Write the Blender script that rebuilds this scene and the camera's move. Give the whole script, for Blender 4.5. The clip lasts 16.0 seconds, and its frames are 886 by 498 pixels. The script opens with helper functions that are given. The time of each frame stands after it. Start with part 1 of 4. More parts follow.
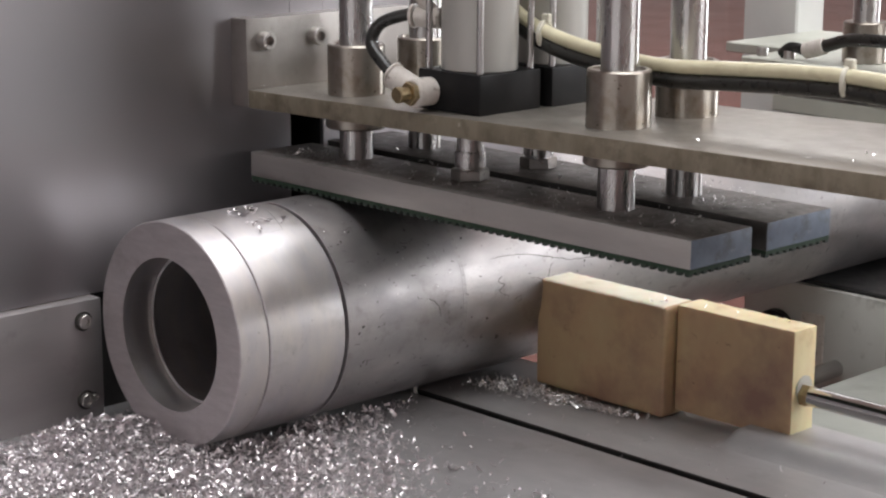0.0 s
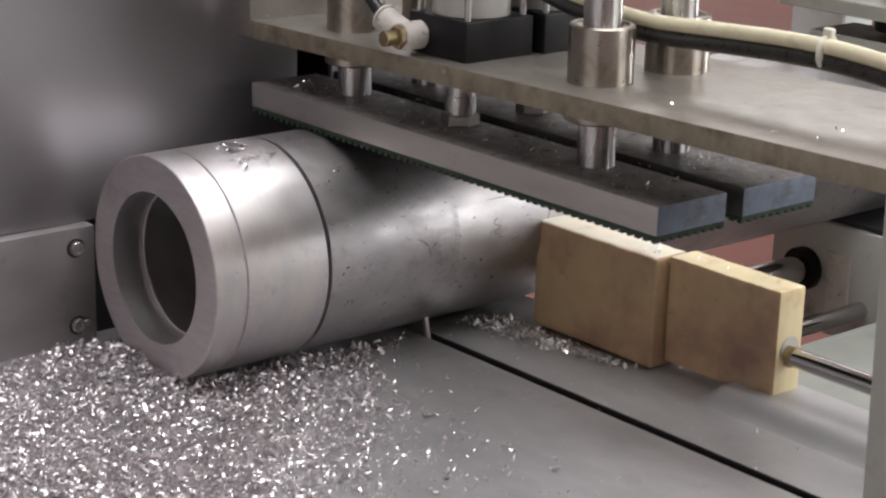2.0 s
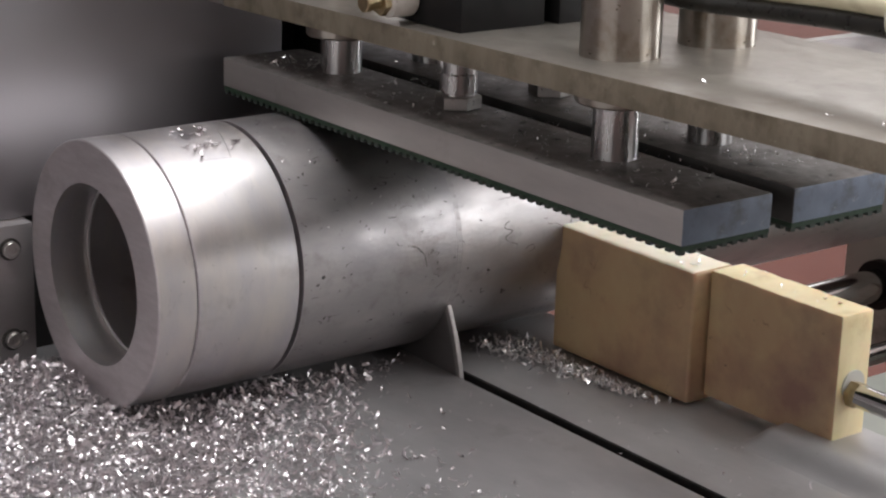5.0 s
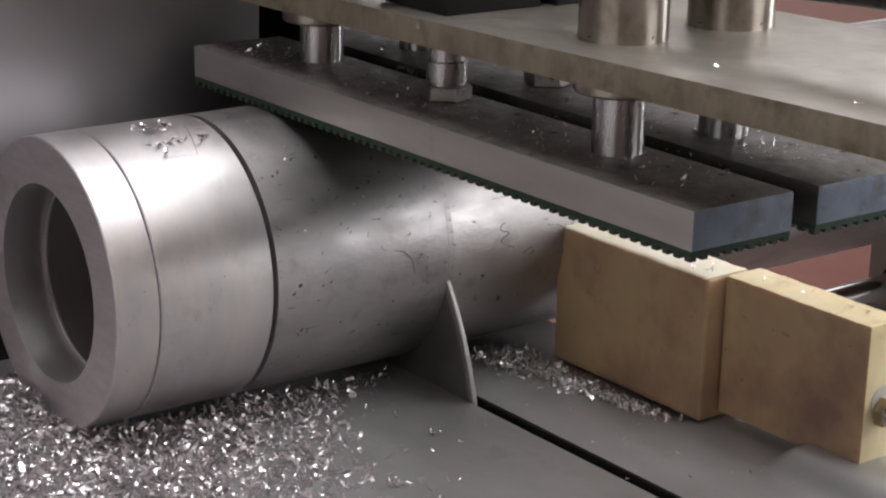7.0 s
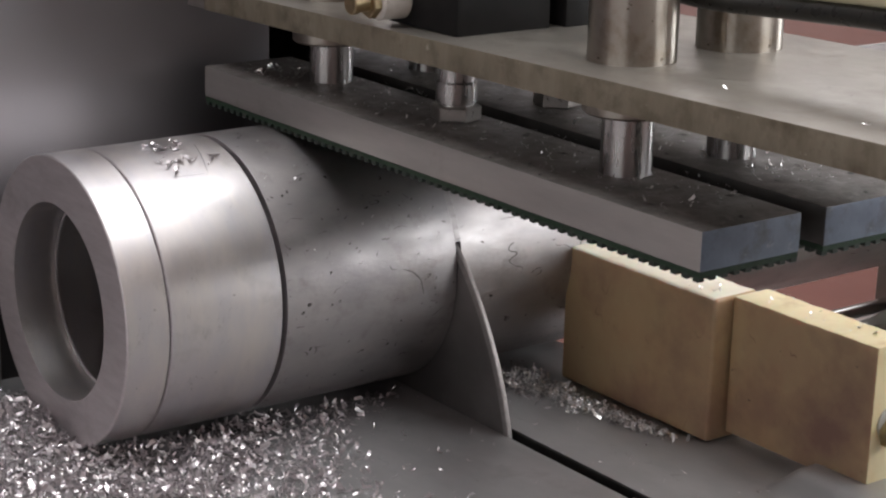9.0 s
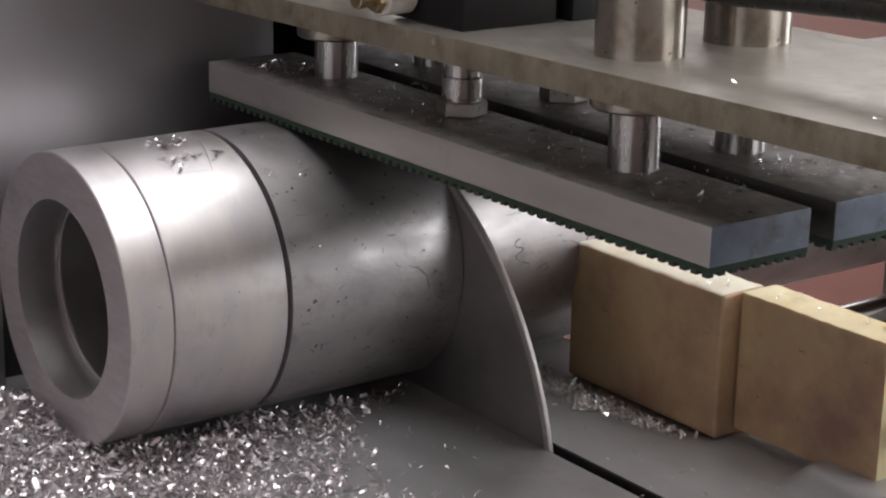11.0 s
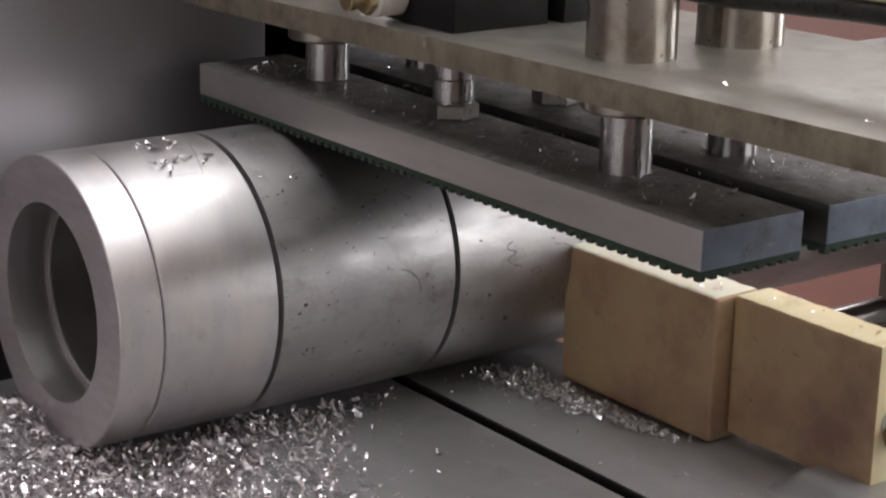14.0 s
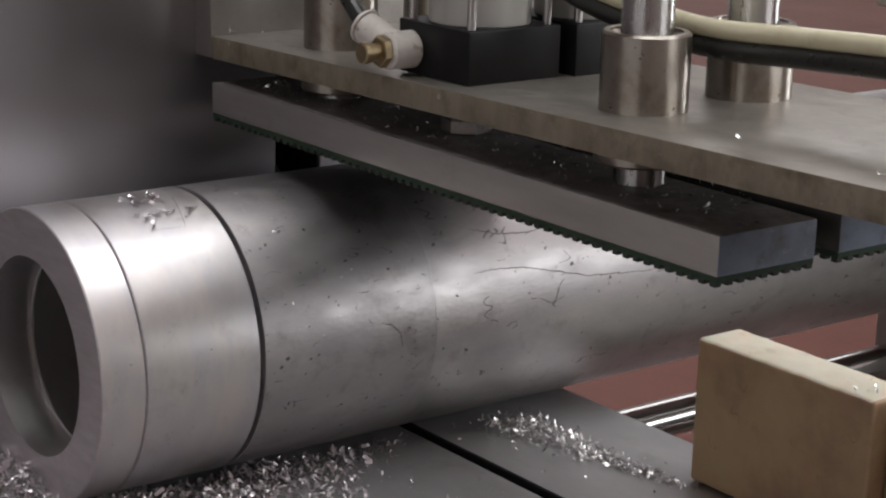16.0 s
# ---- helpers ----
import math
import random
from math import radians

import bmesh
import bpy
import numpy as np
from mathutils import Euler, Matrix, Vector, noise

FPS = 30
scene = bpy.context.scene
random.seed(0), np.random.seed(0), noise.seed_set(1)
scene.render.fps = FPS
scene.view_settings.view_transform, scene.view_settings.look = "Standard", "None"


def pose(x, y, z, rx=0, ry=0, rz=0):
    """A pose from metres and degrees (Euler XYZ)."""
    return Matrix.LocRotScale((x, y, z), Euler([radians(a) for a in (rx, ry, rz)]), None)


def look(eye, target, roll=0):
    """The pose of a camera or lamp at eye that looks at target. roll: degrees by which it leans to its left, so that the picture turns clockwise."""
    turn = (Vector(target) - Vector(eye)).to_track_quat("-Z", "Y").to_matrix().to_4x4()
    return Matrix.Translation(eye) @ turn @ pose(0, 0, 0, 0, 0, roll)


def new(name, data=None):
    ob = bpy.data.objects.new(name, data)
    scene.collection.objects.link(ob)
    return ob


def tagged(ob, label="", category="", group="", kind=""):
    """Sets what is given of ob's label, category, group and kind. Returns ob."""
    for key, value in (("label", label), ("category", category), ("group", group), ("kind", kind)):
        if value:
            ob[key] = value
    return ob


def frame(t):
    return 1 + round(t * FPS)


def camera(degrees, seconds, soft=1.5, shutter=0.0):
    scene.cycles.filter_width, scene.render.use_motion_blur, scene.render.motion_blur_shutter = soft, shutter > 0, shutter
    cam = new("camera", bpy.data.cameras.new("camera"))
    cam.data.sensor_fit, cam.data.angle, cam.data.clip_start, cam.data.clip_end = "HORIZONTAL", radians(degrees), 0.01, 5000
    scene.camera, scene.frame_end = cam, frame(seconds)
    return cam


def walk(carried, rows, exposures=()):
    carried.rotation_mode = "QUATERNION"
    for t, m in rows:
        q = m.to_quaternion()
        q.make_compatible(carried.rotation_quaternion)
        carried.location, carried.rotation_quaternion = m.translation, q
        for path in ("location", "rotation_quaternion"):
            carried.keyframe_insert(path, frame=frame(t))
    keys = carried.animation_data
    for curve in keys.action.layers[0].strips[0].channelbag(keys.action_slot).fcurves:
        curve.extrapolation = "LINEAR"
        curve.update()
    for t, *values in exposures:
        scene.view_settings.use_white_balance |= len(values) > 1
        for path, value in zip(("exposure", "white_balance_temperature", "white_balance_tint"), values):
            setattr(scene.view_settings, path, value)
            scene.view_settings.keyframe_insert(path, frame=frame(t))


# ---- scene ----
cam = camera(26.0, 16.0, soft=2.2, shutter=0.5)
PATH = [
    (0, 0.9464, -0.8781, 0.3921, 77.143, -0.323, 45.7246),
    (0.5, 0.9361, -0.8764, 0.3946, 76.6191, 0.074, 45.5857),
    (1, 0.9528, -0.8745, 0.4168, 75.1357, 0.0755, 46.8657),
    (1.5, 0.975, -0.8475, 0.4303, 72.9524, -0.4617, 49.652),
    (2, 0.9906, -0.8, 0.439, 73.0919, -1.5706, 49.9584),
    (2.5, 0.9986, -0.7848, 0.4431, 73.1307, -2.3306, 51.3896),
    (3, 1.0191, -0.7752, 0.4448, 72.9159, -2.7821, 52.1722),
    (3.5, 1.0017, -0.7619, 0.4374, 73.1481, -2.8633, 51.7664),
    (4, 0.9598, -0.7216, 0.4189, 73.1869, -2.3439, 52.1461),
    (6.5, 0.8164, -0.5714, 0.3623, 72.9854, -1.4317, 53.2808),
    (7, 0.816, -0.5714, 0.3627, 73.01, -1.2408, 53.2149),
    (7.5, 0.8163, -0.573, 0.3625, 73.1884, -1.4833, 53.2648),
    (8, 0.8194, -0.573, 0.3633, 73.3593, -1.3601, 53.209),
    (8.5, 0.8179, -0.5738, 0.3634, 73.4799, -1.3741, 53.345),
    (9, 0.8184, -0.5749, 0.3632, 73.6347, -1.4002, 53.4452),
    (11.5, 0.812, -0.571, 0.3618, 73.3779, -1.1746, 53.4619),
    (12, 0.8135, -0.5676, 0.3623, 73.2141, -1.1683, 53.3867),
    (12.5, 0.8131, -0.5686, 0.3621, 73.1649, -1.0887, 53.2519),
    (13, 0.8109, -0.5677, 0.3611, 73.1359, -1.0744, 53.2047),
    (13.5, 0.8085, -0.5646, 0.361, 73.0921, -1.0991, 53.2406),
    (14, 0.8105, -0.5665, 0.3615, 73.5188, -1.2045, 53.4493),
    (14.5, 0.8125, -0.574, 0.3655, 74.4998, -1.3852, 53.385),
    (15, 0.812, -0.5783, 0.3675, 74.5014, -1.5325, 53.334),
    (15.5, 0.8133, -0.5801, 0.3666, 74.7834, -1.5671, 53.4029),
    (16, 0.8135, -0.5864, 0.3652, 74.9902, -1.4846, 52.9838),
]

walk(cam, [(t, pose(x, y, z, a, b, c)) for t, x, y, z, a, b, c in PATH],
     exposures=[(0, -0.40), (4.0, -0.42), (6.5, -0.53), (14.3, -0.60), (15.0, -0.80), (15.5, -0.90), (16.0, -0.98)])

# ---------------------------------------------------------------- light
world = bpy.data.worlds.new("world")
scene.world = world
world.use_nodes = True
wn = world.node_tree.nodes
sky = wn.new("ShaderNodeTexSky")
sky.sky_type, sky.sun_disc, sky.sun_elevation, sky.sun_rotation = "NISHITA", False, radians(50), radians(60)
wn["Background"].inputs["Strength"].default_value = 0.1
world.node_tree.links.new(sky.outputs[0], wn["Background"].inputs["Color"])


def window_light(name, eye, target, w, h, watts, colour):
    lamp = bpy.data.lights.new(name, "AREA")
    lamp.shape, lamp.size, lamp.size_y, lamp.energy, lamp.color = "RECTANGLE", w, h, watts, colour
    ob = new(name, lamp)
    ob.matrix_world = look(eye, target)
    return ob


# the hall's daylight, by area lamps for unseen roof lights and three window bands
window_light("roof_light", (0.9, 0.7, 3.5), (0.9, 0.7, 0), 2.6, 4.2, 262, (0.97, 0.98, 1.0))
# unseen fill lamp added to brighten the far floor and west wall
window_light("far_floor_fill", (-4.5, 6.5, 3.5), (-4.5, 6.5, 0), 4.0, 5.0, 240, (0.98, 0.98, 1.0))
window_light("window_light_east", (6.9, 4.8, 2.2), (0, 4.8, 2.2), 5.4, 1.9, 420, (0.94, 0.97, 1.0))
window_light("window_light_north", (0.7, 8.9, 0.7), (0.7, 0, 0.7), 3.0, 2.3, 440, (0.94, 0.97, 1.0))
window_light("window_light_south", (1.5, -6.9, 1.5), (1.5, 0, 1.5), 6.0, 2.4, 85, (0.96, 0.98, 1.0))

# ---------------------------------------------------------------- materials


def surf(name, c1, c2, scale=60.0, rough=0.4, metal=0.0, rvar=0.12, bump=0.0, bscale=600.0, stretch=(1, 1, 1),
         stain=None, sscale=25.0, samount=0.55, swidth=0.16, island=0.0, spec=0.5, detail=6.0, sss=0.0, scratch=None, speck=None, ground=0.0):
    """Two colours mixed by a noise, stains by a second, rougher and finer relief by a third."""
    m = bpy.data.materials.new(name)
    m.use_nodes = True
    n, l = m.node_tree.nodes, m.node_tree.links
    b = n["Principled BSDF"]
    tc, mp = n.new("ShaderNodeTexCoord"), n.new("ShaderNodeMapping")
    mp.inputs["Scale"].default_value = stretch
    l.new(tc.outputs["Object"], mp.inputs["Vector"])

    def noise_at(s, d, src):
        x = n.new("ShaderNodeTexNoise")
        x.inputs["Scale"].default_value, x.inputs["Detail"].default_value, x.inputs["Roughness"].default_value = s, d, 0.62
        l.new(src, x.inputs["Vector"])
        return x.outputs["Fac"]

    def ramp(src, lo, hi):
        r = n.new("ShaderNodeMapRange")
        r.inputs["From Min"].default_value, r.inputs["From Max"].default_value = lo, hi
        l.new(src, r.inputs["Value"])
        return r.outputs["Result"]

    def mix(fac, a, c):
        x = n.new("ShaderNodeMix")
        x.data_type = "RGBA"
        for sock, v in ((x.inputs[0], fac), (x.inputs[6], a), (x.inputs[7], c)):
            if isinstance(v, (tuple, float, int)):
                sock.default_value = (*v, 1) if isinstance(v, tuple) else v
            else:
                l.new(v, sock)
        return x.outputs[2]

    f = ramp(noise_at(scale, detail, mp.outputs["Vector"]), 0.3, 0.7)
    col = mix(f, c1, c2)
    if stain:
        sf = ramp(noise_at(sscale, 8, tc.outputs["Object"]), samount, samount + swidth)
        col = mix(sf, col, stain)
    if scratch:
        # thin wandering marks, broken up by a second noise
        line = n.new("ShaderNodeMath")
        line.operation, line.inputs[1].default_value = "SUBTRACT", 0.5
        l.new(noise_at(scratch[1], 2, mp.outputs["Vector"]), line.inputs[0])
        ab = n.new("ShaderNodeMath")
        ab.operation = "ABSOLUTE"
        l.new(line.outputs[0], ab.inputs[0])
        thin = n.new("ShaderNodeMath")
        thin.operation = "MULTIPLY"
        l.new(ramp(ab.outputs[0], scratch[2], 0.0), thin.inputs[0])
        l.new(ramp(noise_at(scratch[1] * 1.7, 2, tc.outputs["Object"]), 0.57, 0.63), thin.inputs[1])
        col = mix(thin.outputs[0], col, scratch[0])
    if speck:
        col = mix(ramp(noise_at(speck[1], 3, tc.outputs["Object"]), speck[2], speck[2] + 0.03), col, speck[0])
    if island:
        g = n.new("ShaderNodeNewGeometry")
        v = n.new("ShaderNodeMath")
        v.operation, v.inputs[1].default_value = "MULTIPLY", island
        l.new(g.outputs["Random Per Island"], v.inputs[0])
        col = mix(v.outputs[0], col, tuple(min(1, q * 0.25) for q in c1))
    l.new(col, b.inputs["Base Color"])
    r = n.new("ShaderNodeMapRange")
    r.inputs["To Min"].default_value, r.inputs["To Max"].default_value = max(0.02, rough - rvar), min(1, rough + rvar)
    l.new(ramp(noise_at(scale * 2.3, 5, mp.outputs["Vector"]), 0.25, 0.75), r.inputs["Value"])
    l.new(r.outputs["Result"], b.inputs["Roughness"])
    b.inputs["Metallic"].default_value = metal
    b.inputs["Specular IOR Level"].default_value = spec
    if ground:
        # ring-wise grinding marks on upright round bars
        b.inputs["Anisotropic"].default_value, b.inputs["Anisotropic Rotation"].default_value = ground, 0.25
    if sss:
        b.inputs["Subsurface Weight"].default_value, b.inputs["Subsurface Scale"].default_value = sss, 0.012
    if bump:
        k = n.new("ShaderNodeBump")
        k.inputs["Strength"].default_value, k.inputs["Distance"].default_value = bump, 0.0006
        l.new(noise_at(bscale, 4, mp.outputs["Vector"]), k.inputs["Height"])
        l.new(k.outputs["Normal"], b.inputs["Normal"])
    return m


# warm and cool tints put the turned metal's sheen into its base colours
M_TURNED = surf("turned_aluminium", (0.70, 0.655, 0.615), (0.55, 0.54, 0.575), 16, 0.42, 1.0, 0.10, 0.08, 900, (1, 2.5, 1), (0.47, 0.445, 0.425), 26, 0.56, 0.18, scratch=((0.36, 0.335, 0.325), 45, 0.003), speck=((0.30, 0.275, 0.265), 150, 0.73))
M_FACE = surf("sawn_aluminium_face", (0.68, 0.642, 0.652), (0.58, 0.542, 0.552), 60, 0.50, 1.0, 0.08, 0.16, 1500, (1, 1, 5), (0.44, 0.405, 0.405), 30, 0.58, 0.2, scratch=((0.75, 0.72, 0.72), 60, 0.004))
M_TUBE = surf("drawn_aluminium", (0.475, 0.45, 0.442), (0.355, 0.34, 0.347), 34, 0.47, 1.0, 0.11, 0.24, 450, (1, 0.5, 1), (0.295, 0.273, 0.263), 50, 0.57, 0.2, scratch=((0.10, 0.09, 0.085), 55, 0.007), speck=((0.10, 0.09, 0.085), 175, 0.68))
# same metal as M_TUBE, with the stock's highlight put into a brighter colour
M_STOCK = surf("highlit_drawn_aluminium", (0.505, 0.48, 0.473), (0.38, 0.365, 0.371), 34, 0.46, 1.0, 0.11, 0.24, 450, (1, 0.5, 1), (0.31, 0.288, 0.278), 50, 0.57, 0.2, scratch=((0.11, 0.10, 0.095), 45, 0.009), speck=((0.11, 0.10, 0.095), 175, 0.68))
M_KERF = surf("freshly_cut_aluminium", (0.7, 0.69, 0.7), (0.62, 0.61, 0.62), 200, 0.45, 1.0)
M_TABLE = surf("ground_steel_table", (0.50, 0.492, 0.492), (0.40, 0.392, 0.394), 22, 0.50, 0.72, 0.08, 0.10, 700, (0.5, 1, 1), (0.36, 0.34, 0.335), 18, 0.60, scratch=((0.36, 0.345, 0.34), 30, 0.003), speck=((0.30, 0.285, 0.28), 150, 0.72))
M_HOOD = surf("brushed_steel_sheet", (0.345, 0.330, 0.341), (0.318, 0.304, 0.314), 5, 0.41, 0.95, 0.015, 0.0, 900, (1, 0.5, 1), (0.25, 0.234, 0.242), 4, 0.55, 0.35, detail=2.0)
M_PANEL = surf("grey_steel_panel", (0.46, 0.438, 0.438), (0.385, 0.367, 0.367), 18, 0.48, 0.85, 0.08, 0.08, 900, (1, 0.2, 1), (0.28, 0.26, 0.25), 20, 0.60)
M_PLATE = surf("milled_steel_plate", (0.48, 0.458, 0.438), (0.39, 0.372, 0.356), 60, 0.46, 0.85, 0.08, 0.12, 900, (0.2, 1, 1), (0.36, 0.335, 0.31), 40, 0.60)
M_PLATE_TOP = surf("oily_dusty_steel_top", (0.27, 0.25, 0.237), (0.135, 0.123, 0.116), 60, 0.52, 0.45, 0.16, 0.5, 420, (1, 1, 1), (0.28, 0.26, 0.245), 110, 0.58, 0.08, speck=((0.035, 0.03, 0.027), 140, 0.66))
# oily black; on the clamp plates it also holds the shade of the gap
M_OIL_SHADE = surf("black_oil_and_shade_steel", (0.035, 0.032, 0.030), (0.06, 0.055, 0.05), 60, 0.5, 0.3, 0.1, 0.3, 400)
# bluish window reflection put into the end faces' colour, with dirt and scratches
M_BLUE = surf("steel_end_blue_reflection", (0.195, 0.235, 0.305), (0.14, 0.168, 0.22), 60, 0.42, 0.2, 0.10, 0.2, 500, (1, 1, 1), (0.10, 0.105, 0.115), 45, 0.52, 0.15, scratch=((0.35, 0.36, 0.38), 60, 0.004))
M_BRIDGE = surf("weathered_steel_bridge", (0.33, 0.307, 0.27), (0.262, 0.24, 0.21), 34, 0.36, 0.65, 0.10, 0.2, 600, (0.7, 1, 1), (0.20, 0.174, 0.138), 34, 0.57, 0.2, scratch=((0.17, 0.15, 0.12), 40, 0.004), speck=((0.12, 0.10, 0.08), 200, 0.72))
M_BRACKET = surf("dull_grimy_steel", (0.40, 0.375, 0.355), (0.31, 0.29, 0.27), 30, 0.40, 0.85, 0.1, 0.15, 500, (1, 1, 1), (0.20, 0.18, 0.165), 26, 0.56, 0.2)
M_BRIDGE_EDGE = surf("flame_cut_steel_edge", (0.30, 0.262, 0.198), (0.20, 0.17, 0.12), 80, 0.58, 0.35, 0.12, 0.8, 200, (1.0, 1, 0.35), (0.145, 0.118, 0.082), 60, 0.50, 0.2, speck=((0.40, 0.36, 0.29), 130, 0.68))
M_CHROME = surf("hard_chrome_rod", (0.56, 0.55, 0.545), (0.48, 0.47, 0.465), 90, 0.28, 1.0, 0.03, 0.0, 600, (1, 1, 0.2), (0.34, 0.32, 0.30), 60, 0.66, ground=0.88)
M_CHROME_BAR = surf("polished_chrome_bar", (0.62, 0.61, 0.605), (0.54, 0.53, 0.525), 90, 0.13, 1.0, 0.04, 0.0, 600, (0.2, 0.2, 1), (0.40, 0.38, 0.36), 40, 0.66)
M_BUSH = surf("dull_steel_bushing", (0.40, 0.368, 0.328), (0.29, 0.258, 0.222), 80, 0.32, 0.95, 0.06, 0.10, 500, (1, 1, 0.6), (0.215, 0.172, 0.132), 60, 0.53, 0.18, speck=((0.10, 0.075, 0.055), 170, 0.68), ground=0.85)
M_BLACK = surf("black_anodised_block", (0.008, 0.008, 0.0085), (0.013, 0.0125, 0.013), 120, 0.42, 0.0, 0.08, 0.1, 900, spec=0.25)
M_BARREL = surf("pale_grey_cylinder_barrel", (0.50, 0.49, 0.46), (0.43, 0.42, 0.39), 20, 0.38, 0.25, 0.08, 0.05, 800, (1, 1, 0.2), (0.33, 0.31, 0.27), 20, 0.62)
M_WHITE = surf("white_plastic_fitting", (0.68, 0.645, 0.60), (0.55, 0.51, 0.46), 140, 0.42, 0.0, 0.08, 0.15, 400, (1, 1, 1), (0.27, 0.23, 0.19), 170, 0.60, 0.1)
M_BRASS = surf("dirty_brass", (0.50, 0.40, 0.24), (0.33, 0.26, 0.16), 260, 0.36, 1.0, 0.1, 0.15, 800)
M_RUBBER = surf("green_rubber_pad", (0.018, 0.048, 0.022), (0.010, 0.026, 0.014), 160, 0.70, 0.0, 0.1, 0.4, 700, (1, 1, 1), (0.05, 0.05, 0.04), 90, 0.6)
M_RUBBER_STUD = surf("dark_green_rubber_stud", (0.030, 0.042, 0.032), (0.018, 0.026, 0.020), 200, 0.65, 0.0, 0.1)
# pale tops and darker stained sides: the blocks' shading is put into these colours
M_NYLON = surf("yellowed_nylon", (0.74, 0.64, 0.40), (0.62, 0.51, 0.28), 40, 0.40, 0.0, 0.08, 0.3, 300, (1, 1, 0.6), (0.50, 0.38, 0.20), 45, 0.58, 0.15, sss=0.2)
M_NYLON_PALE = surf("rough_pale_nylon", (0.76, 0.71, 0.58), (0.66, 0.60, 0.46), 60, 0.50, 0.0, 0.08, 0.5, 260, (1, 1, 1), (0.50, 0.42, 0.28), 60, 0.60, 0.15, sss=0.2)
M_NYLON_STAIN_SHADE = surf("stained_shaded_nylon_side", (0.50, 0.37, 0.21), (0.41, 0.262, 0.155), 20, 0.40, 0.0, 0.08, 0.14, 400, (1, 1, 0.7), (0.25, 0.14, 0.105), 13, 0.48, 0.22, sss=0.15, scratch=((0.20, 0.11, 0.07), 40, 0.004), speck=((0.15, 0.10, 0.07), 160, 0.72))
M_HOSE_PALE = surf("pale_translucent_hose", (0.78, 0.735, 0.53), (0.66, 0.61, 0.42), 70, 0.10, 0.0, 0.04, 0.0, 300, (1, 1, 1), (0.50, 0.45, 0.29), 50, 0.58, 0.2, spec=0.9)
M_HOSE_BLACK = surf("black_hose", (0.016, 0.016, 0.015), (0.028, 0.027, 0.024), 60, 0.30, 0.0, 0.08)
M_TIE = surf("white_cable_tie", (0.70, 0.68, 0.58), (0.62, 0.60, 0.50), 90, 0.4)
M_BLADE = surf("saw_blade_steel", (0.34, 0.325, 0.32), (0.28, 0.265, 0.26), 40, 0.45, 1.0, 0.06, 0.06, 900)
M_EDGE = surf("bright_tooth_steel", (0.52, 0.50, 0.49), (0.42, 0.40, 0.39), 300, 0.50, 1.0)
M_CHIP = surf("aluminium_chips", (0.91, 0.86, 0.875), (0.76, 0.705, 0.72), 500, 0.38, 1.0, 0.16, island=0.4)
M_GLINT = surf("bright_metal_dust", (0.92, 0.90, 0.90), (0.80, 0.78, 0.78), 500, 0.30, 1.0, 0.14)
# grey swarf; the dark tone puts the shade of gaps between chips into colour
M_SWARF = surf("fine_swarf_with_gap_shade", (0.56, 0.52, 0.525), (0.14, 0.13, 0.131), 420, 0.48, 1.0, 0.2, 1.0, 700)
M_GROOVE = surf("dark_scored_aluminium", (0.13, 0.12, 0.115), (0.20, 0.187, 0.18), 300, 0.55, 0.9, 0.1)
M_SCREW = surf("zinc_screw", (0.52, 0.50, 0.48), (0.42, 0.40, 0.38), 200, 0.34, 0.95)
# near-black: shade of slots and recesses put into colour; also arbor and screw
M_DARK = surf("shade_black_and_dark_steel", (0.02, 0.019, 0.019), (0.03, 0.028, 0.027), 40, 0.7)
M_FLOOR = surf("red_brown_painted_floor", (0.225, 0.096, 0.077), (0.172, 0.073, 0.060), 1.4, 0.17, 0.0, 0.05, 0.02, 30, (1, 1, 1), (0.14, 0.075, 0.06), 3.0, 0.60, spec=0.6)
M_HALL = surf("painted_hall_wall", (0.62, 0.56, 0.54), (0.54, 0.48, 0.46), 0.8, 0.7, 0.0, 0.1, 0.1, 20)
M_GREY_GREEN = surf("grey_green_machine_paint", (0.48, 0.49, 0.43), (0.41, 0.42, 0.365), 18, 0.42, 0.1, 0.1, 0.08, 400, (1, 1, 1), (0.24, 0.23, 0.19), 22, 0.62)
M_PALE_BED = surf("pale_worn_machine_cover", (0.74, 0.755, 0.73), (0.66, 0.675, 0.65), 8, 0.13, 0.0, 0.04, 0.0, 200, (1, 1, 1), (0.52, 0.53, 0.50), 9, 0.62, spec=0.8)
M_BED = surf("oily_grey_green_casting", (0.36, 0.37, 0.335), (0.29, 0.30, 0.268), 12, 0.40, 0.1, 0.08, 0.08, 300, (1, 1, 1), (0.19, 0.185, 0.16), 14, 0.58)
M_PALE_BLOCK = surf("pale_grey_painted_block", (0.60, 0.61, 0.58), (0.50, 0.51, 0.48), 12, 0.40, 0.0, 0.08, 0.05, 300, (1, 1, 1), (0.24, 0.235, 0.21), 26, 0.55)
M_BLACK_PAINT = surf("black_painted_steel", (0.02, 0.02, 0.021), (0.035, 0.034, 0.034), 30, 0.5, 0.0, 0.1, 0.1, 400, (1, 1, 1), (0.08, 0.075, 0.07), 40, 0.62)
M_POST = surf("grey_painted_post", (0.36, 0.355, 0.32), (0.31, 0.305, 0.275), 18, 0.45, 0.0, 0.1, 0.08, 400, (1, 1, 1), (0.22, 0.21, 0.18), 22, 0.62)

# ---------------------------------------------------------------- building blocks
BASE = {}


